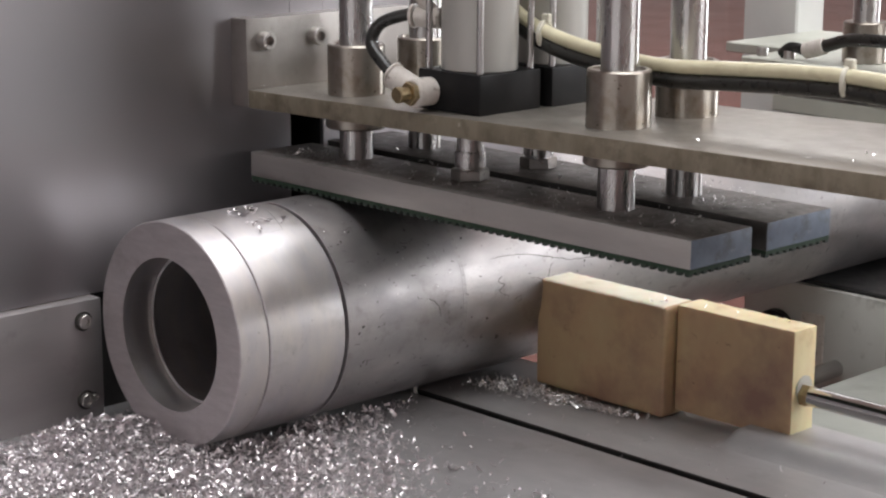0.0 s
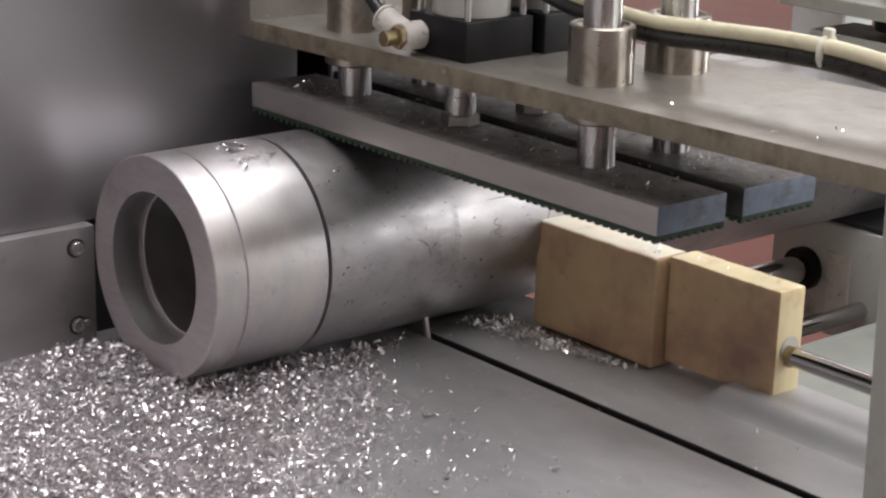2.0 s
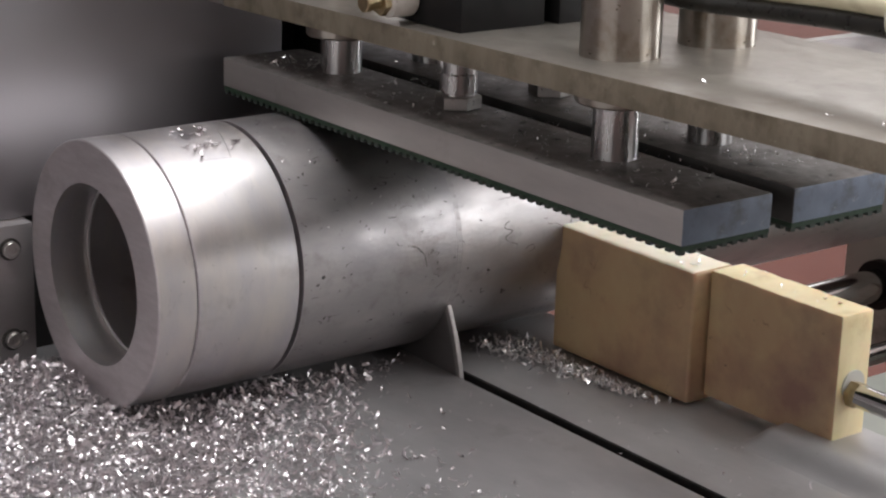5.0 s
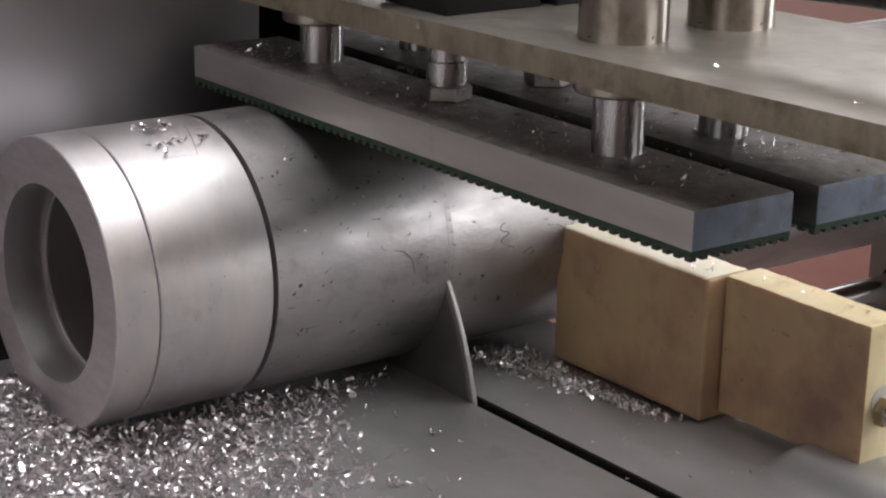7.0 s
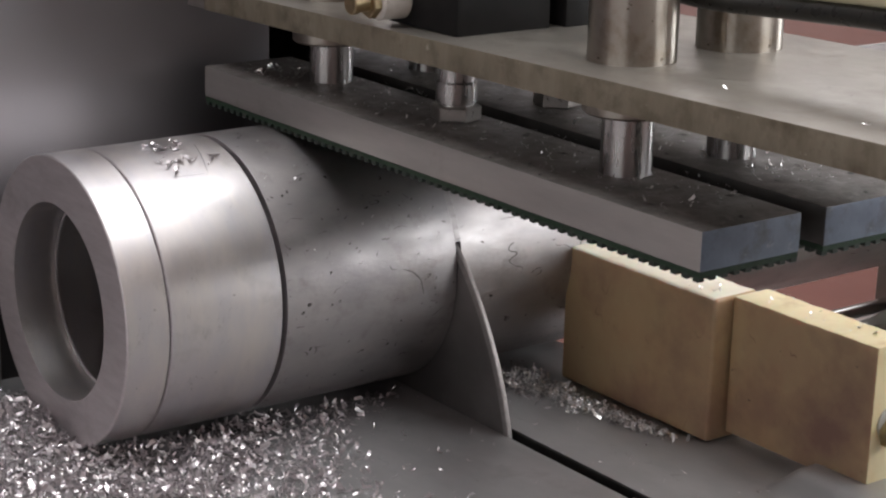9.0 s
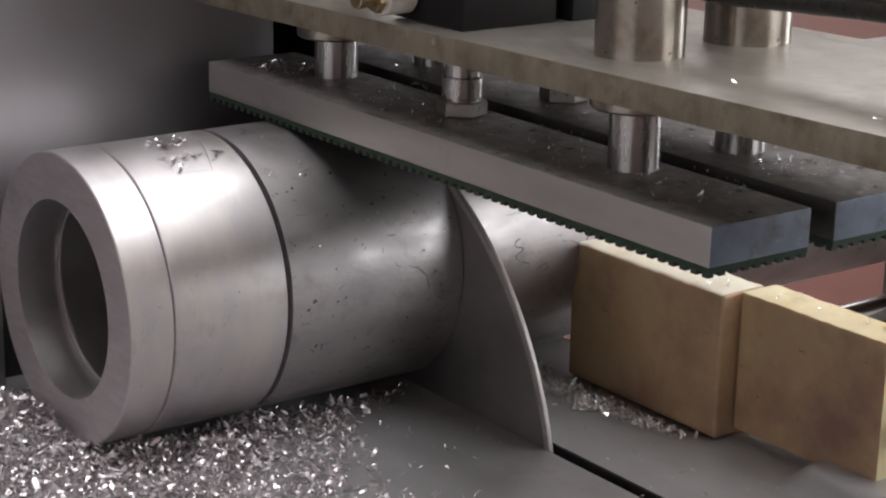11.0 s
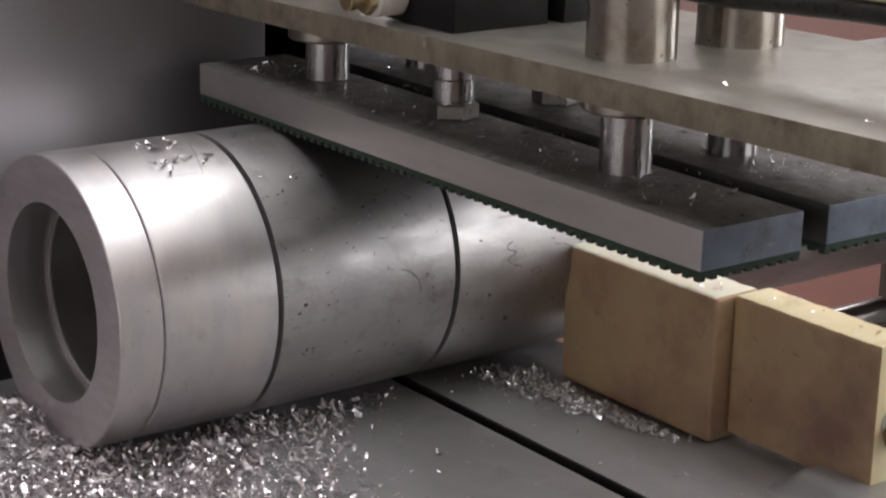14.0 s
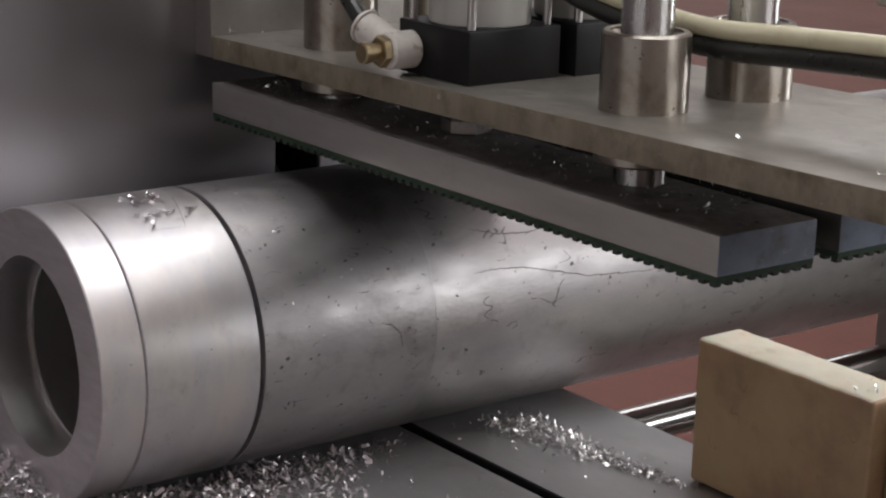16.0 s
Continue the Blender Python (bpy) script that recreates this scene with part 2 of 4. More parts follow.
def box(bm, x0, x1, y0, y1, z0, z1, bev=0.0006, seg=1):
    r = bmesh.ops.create_cube(bm, size=1.0, matrix=Matrix.Translation(((x0 + x1) / 2, (y0 + y1) / 2, (z0 + z1) / 2)) @ Matrix.Diagonal((x1 - x0, y1 - y0, z1 - z0, 1)))
    if bev:
        es = {e for v in r["verts"] for e in v.link_edges}
        bmesh.ops.bevel(bm, geom=list(es), offset=bev, segments=seg, affect="EDGES", profile=0.6)


def lathe(bm, profile, p0, axis, seg=48):
    """A turned body: profile of (radius, distance along the axis) from p0."""
    a = Vector(axis).normalized()
    u = a.orthogonal().normalized()
    w = a.cross(u)
    rings = []
    for r, d in profile:
        c = Vector(p0) + a * d
        rings.append([bm.verts.new(c + (u * math.cos(k * math.tau / seg) + w * math.sin(k * math.tau / seg)) * r) for k in range(seg)] if r > 1e-6 else [bm.verts.new(c)])
    for q, s in zip(rings, rings[1:]):
        for k in range(seg):
            j = (k + 1) % seg
            if len(q) == 1:
                bm.faces.new((q[0], s[j], s[k]))
            elif len(s) == 1:
                bm.faces.new((q[k], q[j], s[0]))
            else:
                bm.faces.new((q[k], q[j], s[j], s[k]))
    bmesh.ops.recalc_face_normals(bm, faces=bm.faces[:])


def rod(bm, p0, p1, r, seg=32, bev=0.0008):
    v = Vector(p1) - Vector(p0)
    d = v.length
    lathe(bm, [(0, 0), (r - bev, 0), (r, bev), (r, d - bev), (r - bev, d), (0, d)], p0, v, seg)


def hexagon(bm, p0, axis, r, h):
    lathe(bm, [(0, 0), (r * 0.93, 0), (r, h * 0.12), (r, h * 0.88), (r * 0.93, h), (0, h)], p0, axis, 6)


def socket_screw(bm, p0, axis, r, h):
    lathe(bm, [(0, 0), (r, 0), (r, h * 0.85), (r * 0.9, h), (r * 0.55, h), (r * 0.52, h * 0.45), (0, h * 0.45)], p0, axis, 20)


def sweep(bm, pts, r, seg=14, steps=8):
    """A round hose through the points, by a Catmull-Rom line."""
    ps = [Vector(p) for p in pts]
    ps = [ps[0] * 2 - ps[1]] + ps + [ps[-1] * 2 - ps[-2]]
    line = []
    for a, b, c, d in zip(ps, ps[1:], ps[2:], ps[3:]):
        for k in range(steps):
            t = k / steps
            line.append(0.5 * ((2 * b) + (c - a) * t + (2 * a - 5 * b + 4 * c - d) * t * t + (3 * b - a - 3 * c + d) * t ** 3))
    line.append(ps[-2])
    up, rings = Vector((0, 0, 1)), []
    for i, p in enumerate(line):
        t = (line[min(i + 1, len(line) - 1)] - line[max(i - 1, 0)]).normalized()
        u = t.cross(up)
        u = (u if u.length > 0.05 else t.cross(Vector((1, 0, 0)))).normalized()
        w = t.cross(u)
        rings.append([bm.verts.new(p + (u * math.cos(k * math.tau / seg) + w * math.sin(k * math.tau / seg)) * r) for k in range(seg)])
    for q, s in zip(rings, rings[1:]):
        for k in range(seg):
            bm.faces.new((q[k], q[(k + 1) % seg], s[(k + 1) % seg], s[k]))
    bm.faces.new(rings[0]), bm.faces.new(rings[-1])
    bmesh.ops.recalc_face_normals(bm, faces=bm.faces[:])


def mesh_of(name, bm, mats, base=(0, 0, 0), angle=32, pick=None):
    me = bpy.data.meshes.new(name)
    bmesh.ops.translate(bm, verts=bm.verts[:], vec=-Vector(base))
    for f in bm.faces:
        f.smooth = True
        if pick:
            f.material_index = pick(f)
    bm.to_mesh(me)
    bm.free()
    for m in mats if isinstance(mats, (list, tuple)) else [mats]:
        me.materials.append(m)
    me.set_sharp_from_angle(angle=radians(angle))
    return me


def thing(name, label, category, base=(0, 0, 0), group="", kind="", turn=(0, 0, 0)):
    """An Empty at the thing's base, under which its parts go."""
    ob = new(name)
    ob.empty_display_size = 0.01
    ob.matrix_basis = pose(*base, *turn)
    BASE[ob.name] = Vector(base) if turn == (0, 0, 0) else Vector((0, 0, 0))
    return tagged(ob, label, category, group, kind)


def part(name, bm, material, parent, label="", pick=None, angle=32):
    base = BASE[parent.name]
    ob = new(name, mesh_of(name, bm, material, base, angle, pick))
    ob.parent = parent
    BASE[ob.name] = base
    return tagged(ob, label)


def solid(name, bm, material, label, category, base=(0, 0, 0), group="", kind="", pick=None, angle=32):
    """A thing that is one mesh."""
    ob = new(name, mesh_of(name, bm, material, base, angle, pick))
    ob.location = base
    BASE[ob.name] = Vector(base)
    return tagged(ob, label, category, group, kind)


def bm_new():
    return bmesh.new()


# ---------------------------------------------------------------- sizes of the machine
R = 0.0720           # tube radius
BORE = 0.0465
SLOT = (-0.0030, 0.0045)
KERF = (-0.0037, -0.0003)
G2 = (-0.1083, -0.1056)
G1 = (-0.1697, -0.1691)
FACE = -0.1921
WALL = -0.089
BRZ, BRS = 0.2085, 0.0248
CLZ0, CLZ1 = 0.1488, 0.1655
CLX0, CLX1 = -0.0667, 0.3140
RODS_X, RODS_Y = (-0.0010, 0.2275), (-0.0335, 0.0295)
PISTON_X = 0.1065


def bridge_z(x):
    return BRZ + BRS * x


# ---------------------------------------------------------------- hall
bm = bm_new()
box(bm, -9, 7.2, -7.2, 12.2, -0.95, -0.85, 0)
solid("ground", bm, M_FLOOR, "red-brown painted concrete workshop floor", "floor", kind="structure")
for nm, b in (("wall_west", (-9.2, -9, -7.2, 12.2, -0.85, 3.7)), ("wall_south", (-9, 7.2, -7.4, -7.2, -0.85, 3.7)),
              ("wall_east", (7.2, 7.4, -7.2, 12.2, -0.85, 3.7)), ("wall_north", (-9, 7.2, 12.2, 12.4, -0.85, 3.7))):
    bm = bm_new()
    box(bm, *b, 0)
    solid(nm, bm, M_HALL, "pale painted workshop wall", "wall", kind="structure")
bm = bm_new()
box(bm, -9.2, 7.4, -7.4, 12.4, 3.7, 3.8, 0)
solid("ceiling", bm, M_HALL, "pale workshop ceiling", "ceiling", kind="structure")

# ---------------------------------------------------------------- saw table
bm = bm_new()
box(bm, -0.098, 0.62, -0.75, SLOT[0], -0.016, 0.0, 0.0007)
# the slot's side face is coloured near-black for the shade in it
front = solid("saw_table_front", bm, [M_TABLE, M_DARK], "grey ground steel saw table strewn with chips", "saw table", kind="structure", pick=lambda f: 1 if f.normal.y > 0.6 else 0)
bm = bm_new()
box(bm, -0.098, 0.62, SLOT[1], 0.1135, -0.016, 0.0, 0.0007)
# near-black again on the far side face, as slot shade
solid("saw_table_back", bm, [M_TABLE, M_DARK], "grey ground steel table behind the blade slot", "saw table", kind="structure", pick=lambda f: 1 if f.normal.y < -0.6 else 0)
# unseen box added below the slot to keep it as dark as shade
bm = bm_new()
box(bm, -0.30, 0.62, SLOT[0] - 0.008, SLOT[0] - 0.001, -0.30, -0.017, 0)
box(bm, -0.30, 0.62, SLOT[1] + 0.001, SLOT[1] + 0.008, -0.30, -0.017, 0)
box(bm, -0.30, 0.62, SLOT[0] - 0.008, SLOT[1] + 0.008, -0.32, -0.30, 0)
solid("slot_shade_box", bm, M_DARK, "near-black box standing in for the shade beneath the table slot", "blade guard", kind="structure")
bm = bm_new()
box(bm, -0.098, 0.62, -0.75, -0.70, -0.85, -0.018, 0.002)
box(bm, 0.57, 0.62, -0.70, 0.06, -0.85, -0.018, 0.002)
box(bm, -0.098, -0.03, -0.70, 0.09, -0.85, -0.33, 0.002)
solid("machine_base", bm, M_GREY_GREEN, "grey-green painted steel machine base under the table", "machine base", kind="structure")

# housing beside the tube
bm = bm_new()
box(bm, WALL - 0.004, WALL, -0.80, -0.0170, 0.0815, 0.62, 0.0006)
box(bm, WALL - 0.004, WALL, -0.0170, 0.0130, 0.1950, 0.62, 0)
box(bm, WALL - 0.004, WALL, 0.0130, 0.26, 0.0815, 0.62, 0.0006)
solid("housing_wall_upper", bm, M_HOOD, "brushed grey steel housing sheet with a blade slot", "housing", kind="structure")
# box added behind the housing slot, its shade put in as near-black colour
bm = bm_new()
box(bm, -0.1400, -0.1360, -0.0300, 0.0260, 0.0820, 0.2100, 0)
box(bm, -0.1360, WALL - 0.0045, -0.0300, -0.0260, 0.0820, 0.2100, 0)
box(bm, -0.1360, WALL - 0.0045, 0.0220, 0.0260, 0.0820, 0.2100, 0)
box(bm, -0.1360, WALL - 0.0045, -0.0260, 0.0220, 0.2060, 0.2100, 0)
solid("blade_slot_box", bm, M_DARK, "near-black box standing in for the shade behind the housing slot", "blade guard", kind="structure")
# added backing: the dark of the open gap is put in as near-black colour
bm = bm_new()
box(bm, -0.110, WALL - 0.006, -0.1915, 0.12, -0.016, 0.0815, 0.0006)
solid("recess_shade_backing", bm, M_DARK, "near-black backing standing in for the shade behind the tube", "housing", kind="structure")
panel = thing("fence_panel", "grey steel fence panel with socket screws beside the tube", "fence panel", (-0.082, -0.45, 0))
bm = bm_new()
box(bm, -0.0995, -0.0796, -0.80, -0.1878, 0.0004, 0.0808, 0.0010, 2)
part("plate", bm, M_PANEL, panel)
for y, z, r in ((-0.2022, 0.0672, 0.0048), (-0.2022, 0.0140, 0.0048), (-0.1960, 0.0150, 0.0023)):
    bm = bm_new()
    lathe(bm, [(0, 0), (r * 1.35, 0), (r * 1.35, 0.0008), (0, 0.0008)], (-0.0796, y, z), (1, 0, 0), 24)
    part("washer", bm, M_OIL_SHADE, panel, "dark oily washer")
    bm = bm_new()
    socket_screw(bm, (-0.0788, y, z), (1, 0, 0), r, 0.003)
    part("socket_screw", bm, M_SCREW, panel, "zinc socket head screw")

# ---------------------------------------------------------------- the tube and its slices


def tube_piece(name, y0, y1, mat, label, bore=BORE, seg=160, base_y=None, chamfer=0.0006):
    bm = bm_new()
    d = y1 - y0
    c = chamfer
    ring = [(bore, 0), (R - c, 0), (R, c), (R, d - c), (R - c, d), (bore, d), (bore, 0)]
    lathe(bm, ring, (0, y0, R), (0, 1, 0), seg)
    bmesh.ops.remove_doubles(bm, verts=bm.verts[:], dist=1e-6)
    bmesh.ops.recalc_face_normals(bm, faces=bm.faces[:])

    def pick(f):
        return 1 if abs(f.normal.y) > 0.7 else 0
    return solid(name, bm, [mat, M_FACE], label, "tube slice", (0, (y0 + y1) / 2, 0), "cut slices of tube", pick=pick)


slice_a = tube_piece("tube_slice", FACE, G1[0], M_TURNED, "thin bright turned aluminium ring at the tube's end", 0.0490)
slice_b = tube_piece("tube_slice", G1[1], G2[0], M_TURNED, "bright turned aluminium tube slice with a fine seam", 0.0470)
slice_c = tube_piece("tube_slice", G2[1], KERF[0], M_TUBE, "dull grey aluminium tube slice, scratched and stained", chamfer=0.00005)
stock = tube_piece("tube_stock", KERF[1], 1.60, M_STOCK, "long dull grey aluminium tube lying on the table", seg=160, chamfer=0.00005)
tagged(stock, category="tube")
bm = bm_new()
lathe(bm, [(0.0466, 0), (0.0482, 0), (0.0482, 0.0006), (0.0466, 0.0006), (0.0466, 0)], (0, G1[0] - 0.0006, R), (0, 1, 0), 96)
bmesh.ops.remove_doubles(bm, verts=bm.verts[:], dist=1e-6)
part("bore_lip", bm, M_KERF, slice_b, "bright edge of the bore")

# scratches and pits that the tube carries


def scratch(parent, path, width, name="scratch", label="dark scratch in the metal"):
    """A thin dark groove over the tube's surface, along (angle, y) places."""
    bm = bm_new()
    line = []
    for (a0, y0), (a1, y1) in zip(path, path[1:]):
        for k in range(8):
            t = k / 8
            line.append((a0 + (a1 - a0) * t + 0.25 * math.sin(k * 2.1 + y0 * 900), y0 + (y1 - y0) * t))
    line.append(path[-1])
    left, right = [], []
    for k, (a, y) in enumerate(line):
        an, yn = line[min(k + 1, len(line) - 1)]
        ap, yp = line[max(k - 1, 0)]
        d = Vector((radians(an - ap) * R, yn - yp)).normalized()
        w = width * (0.25 + 0.75 * math.sin(math.pi * (k + 0.4) / len(line))) * (0.8 + 0.4 * noise.noise((k * 0.7, y * 300, a)))
        for side, row in ((1, left), (-1, right)):
            aa, yy = radians(a) - side * d.y * w / 2 / R, y + side * d.x * w / 2
            row.append(bm.verts.new(((R + 0.00012) * math.cos(aa), yy, R + (R + 0.00012) * math.sin(aa))))
    for k in range(len(line) - 1):
        bm.faces.new((left[k], left[k + 1], right[k + 1], right[k]))
    bmesh.ops.recalc_face_normals(bm, faces=bm.faces[:])
    return part(name, bm, M_GROOVE, parent, label)


def pit(parent, a, y, size):
    scratch(parent, [(a - 0.35, y - size * 0.4), (a + 0.35, y + size * 0.4)], size * 0.7, "pit", "small dark pit")


scratch(slice_c, [(7.8, -0.0377), (6.3, -0.0316), (2.4, -0.0266), (-3.9, -0.0247)], 0.0010)
scratch(slice_c, [(21.3, -0.0485), (21.0, -0.0429)], 0.0007)
for a, y, size in ((45.5, -0.0956, 0.0016), (-2.0, -0.0969, 0.0026), (1.0, -0.0934, 0.0030), (0.0, -0.0756, 0.0019), (-6.7, -0.0827, 0.0014), (28.6, -0.0289, 0.0014),
                   (21.8, -0.0667, 0.0014), (-25.0, -0.0420, 0.0018), (12.0, -0.0800, 0.0013), (35.4, -0.0240, 0.0016), (18.0, -0.0620, 0.0012)):
    pit(slice_c, a, y, size)
scratch(slice_b, [(83.3, -0.1204), (72.0, -0.1240), (60.6, -0.1280)], 0.0005)
scratch(slice_b, [(62.0, -0.1460), (61.5, -0.1300)], 0.00025)
scratch(stock, [(20.7, 0.0266), (21.0, 0.0386), (19.6, 0.0590), (17.1, 0.0719), (11.1, 0.1025), (9.0, 0.1331), (7.4, 0.1693)], 0.0008)
scratch(stock, [(39.3, 0.0318), (35.3, 0.0484), (33.9, 0.0668), (34.7, 0.0789)], 0.0009)
for a, y, size in ((56.5, 0.0121, 0.0024), (35.4, 0.0060, 0.0026), (-15.2, 0.1930, 0.0022), (17.3, 0.0917, 0.0030), (48.0, 0.0400, 0.0018), (26.0, 0.0760, 0.0018)):
    pit(stock, a, y, size)

# thin web of metal in the saw's path, in small pieces that the blade knocks into the bore
BLADE_R, BLADE_Z = 0.182, -0.040
BLADE_ROWS = [(0.0, -0.1530), (3.5, -0.1162), (6.5, -0.0862), (7.0, -0.0823), (8.0, -0.0704), (9.0, -0.0598), (11.5, -0.0300), (12.25, -0.0294),
              (12.5, -0.0550), (12.8, -0.0880), (13.0, -0.1160), (13.2, -0.1320), (13.5, -0.1750), (13.8, -0.2000), (16.0, -0.2000)]


def cut_time(x, z):
    """When the blade's rim reaches a place in its plane."""
    reach = BLADE_R ** 2 - (z - BLADE_Z) ** 2
    need = x - math.sqrt(max(reach, 0))
    for (t0, a), (t1, b) in zip(BLADE_ROWS, BLADE_ROWS[1:]):
        if a <= need <= b:
            return t0 + (t1 - t0) * (need - a) / (b - a)
    return 0.0 if need < BLADE_ROWS[0][1] else 11.6


WEBS = []
bm = bm_new()
dth = radians(220 / 44)
ring_in = [Vector((BORE * math.cos(s * dth / 2), y, BORE * math.sin(s * dth / 2))) for y in KERF for s in (-1, 1)]
ring_out = [Vector((R * math.cos(s * dth / 4), y, R * math.sin(s * dth / 4))) for y in KERF for s in (-2, -1, 0, 1, 2)]
vi = [bm.verts.new(v) for v in ring_in]
vo = [bm.verts.new(v) for v in ring_out]
bm.faces.new((vi[0], *vo[0:5], vi[1]))
bm.faces.new((vi[3], *reversed(vo[5:10]), vi[2]))
for k in range(4):
    bm.faces.new((vo[k], vo[k + 5], vo[k + 6], vo[k + 1]))
bm.faces.new((vi[0], vi[2], vo[5], vo[0])), bm.faces.new((vi[1], vo[4], vo[9], vi[3])), bm.faces.new((vi[0], vi[1], vi[3], vi[2]))
bmesh.ops.recalc_face_normals(bm, faces=bm.faces[:])
web_mesh = mesh_of("metal_web", bm, M_TUBE)
for k in range(44):
    th = radians(-75) + dth * (k + 0.5)
    tc = cut_time(R * math.cos(th), R + R * math.sin(th))
    if tc <= 0.0:
        continue
    ob = tagged(new("metal_web", web_mesh), "dull aluminium crumb in the saw cut of the tube", "metal crumb", "metal crumbs of the cut")
    WEBS.append((ob, th, tc))

# ---------------------------------------------------------------- saw blade
blade = thing("saw_blade", "dark steel circular saw blade rising through the table slot", "saw blade", (BLADE_ROWS[0][1], 0, BLADE_Z))
by = (KERF[0] + KERF[1]) / 2
bm = bm_new()
lathe(bm, [(0.016, 0), (BLADE_R - 0.003, 0), (BLADE_R - 0.003, 0.0026), (0.016, 0.0026), (0.016, 0)], (BLADE_ROWS[0][1], by - 0.0013, BLADE_Z), (0, 1, 0), 240)
bmesh.ops.remove_doubles(bm, verts=bm.verts[:], dist=1e-6)
part("disc", bm, M_BLADE, blade)
bm = bm_new()
lathe(bm, [(BLADE_R - 0.0032, 0), (BLADE_R - 0.0004, 0.0002), (BLADE_R, 0.0008), (BLADE_R, 0.0026), (BLADE_R - 0.0004, 0.0032), (BLADE_R - 0.0032, 0.0034), (BLADE_R - 0.0032, 0)], (BLADE_ROWS[0][1], by - 0.0017, BLADE_Z), (0, 1, 0), 240)
bmesh.ops.remove_doubles(bm, verts=bm.verts[:], dist=1e-6)
part("tooth_ring", bm, M_EDGE, blade, "bright ground tooth rim")
bm = bm_new()
rod(bm, (BLADE_ROWS[0][1], by - 0.004, BLADE_Z), (BLADE_ROWS[0][1], by + 0.006, BLADE_Z), 0.0155)
part("arbor", bm, M_DARK, blade)

# ---------------------------------------------------------------- clamps


def clamp(y0, y1, yr, gap, label):
    """A pressure plate with a studded rubber pad, two guide rods and a piston rod."""
    c = thing("clamp_plate_assembly", label, "clamp plate", (0.112, (y0 + y1) / 2, CLZ0), "clamp plates over the tube")
    bm = bm_new()
    box(bm, CLX0, CLX1, y0, y1, CLZ0, CLZ1, 0.0012, 2)

    # faces towards the blade gap take a black for oil and gap shade
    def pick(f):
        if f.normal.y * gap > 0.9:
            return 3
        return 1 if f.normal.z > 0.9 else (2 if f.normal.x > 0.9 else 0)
    part("plate", bm, [M_PLATE, M_PLATE_TOP, M_BLUE, M_OIL_SHADE], c, pick=pick)
    bm = bm_new()
    box(bm, CLX0 + 0.0006, CLX1 - 0.0005, y0 + 0.0004, y1 - 0.0004, CLZ0 - 0.0022, CLZ0, 0)
    pad = part("rubber_pad", bm, M_RUBBER, c, "green rubber grip pad with small studs")
    bm = bm_new()
    nx, ny = 61, max(3, round((y1 - y0) / 0.0064))
    for i in range(nx):
        for j in range(ny):
            x = CLX0 + 0.0031 + (CLX1 - CLX0 - 0.0056) * i / (nx - 1)
            y = y0 + 0.0019 + (y1 - y0 - 0.0038) * j / (ny - 1)
            box(bm, x - 0.0016, x + 0.0016, y - 0.0016, y + 0.0016, CLZ0 - 0.0041, CLZ0 - 0.0021, 0)
    tagged(part("stud", bm, M_RUBBER_STUD, pad, "rows of dark rubber studs"), kind="stuff")
    for x in RODS_X:
        bm = bm_new()
        rod(bm, (x, yr, CLZ1 - 0.004), (x, yr, 0.42), 0.0112, 40)
        part("guide_rod", bm, M_CHROME, c, "polished chrome guide rod")
    bm = bm_new()
    rod(bm, (PISTON_X, yr, CLZ1 + 0.004), (PISTON_X, yr, 0.245), 0.0086, 32)
    part("piston_rod", bm, M_CHROME, c, "chrome piston rod")
    bm = bm_new()
    lathe(bm, [(0.0086, 0), (0.0098, 0.0006), (0.0098, 0.0100), (0.0092, 0.0106), (0.0086, 0.0106), (0.0086, 0)], (PISTON_X, yr, CLZ1 + 0.0082), (0, 0, 1), 32)
    bmesh.ops.remove_doubles(bm, verts=bm.verts[:], dist=1e-6)
    part("rod_collar", bm, M_CHROME, c, "chrome collar over the lock nut")
    bm = bm_new()
    hexagon(bm, (PISTON_X, yr, CLZ1), (0, 0, 1), 0.0122, 0.0074)
    part("hex_nut", bm, M_SCREW, c, "steel lock nut")
    return c


clamp_front = clamp(-0.0715, -0.0165, RODS_Y[0], 1, "steel clamp plate with studded green pad on chrome rods")
clamp_back = clamp(-0.0025, 0.0600, RODS_Y[1], -1, "steel clamp plate behind the blade gap, chips on it")

# ---------------------------------------------------------------- bridge over the clamps
bridge = thing("bridge_plate", "weathered steel bridge plate carrying the clamp cylinders", "bridge plate", (0, 0, BRZ), turn=(0, -math.degrees(math.atan(BRS)), -1.10))
bm = bm_new()
box(bm, -0.0698, 0.4690, -0.0701, 0.0800, -0.0122, 0.0, 0.0006, 2)
part("plate", bm, [M_BRIDGE, M_BRIDGE_EDGE], bridge, pick=lambda f: 0 if abs(f.normal.z) > 0.8 else 1)
bm = bm_new()
box(bm, -0.0880, -0.0701, -0.0705, 0.0800, -0.0118, 0.0480, 0.0008, 2)
bracket = part("wall_bracket", bm, M_BRACKET, bridge, "upright steel bracket bolted to the housing")
for y in (-0.0560, -0.0110, 0.0400):
    bm = bm_new()
    socket_screw(bm, (-0.0702, y, 0.0325), (1, 0, 0), 0.0062, 0.0075)
    part("socket_screw", bm, M_SCREW, bracket, "zinc socket head screw")
bm = bm_new()
box(bm, 0.4640, 0.5000, -0.0680, 0.0780, -0.2160, -0.0125, 0.0012, 2)
part("post", bm, M_POST, bridge, "grey painted upright post")

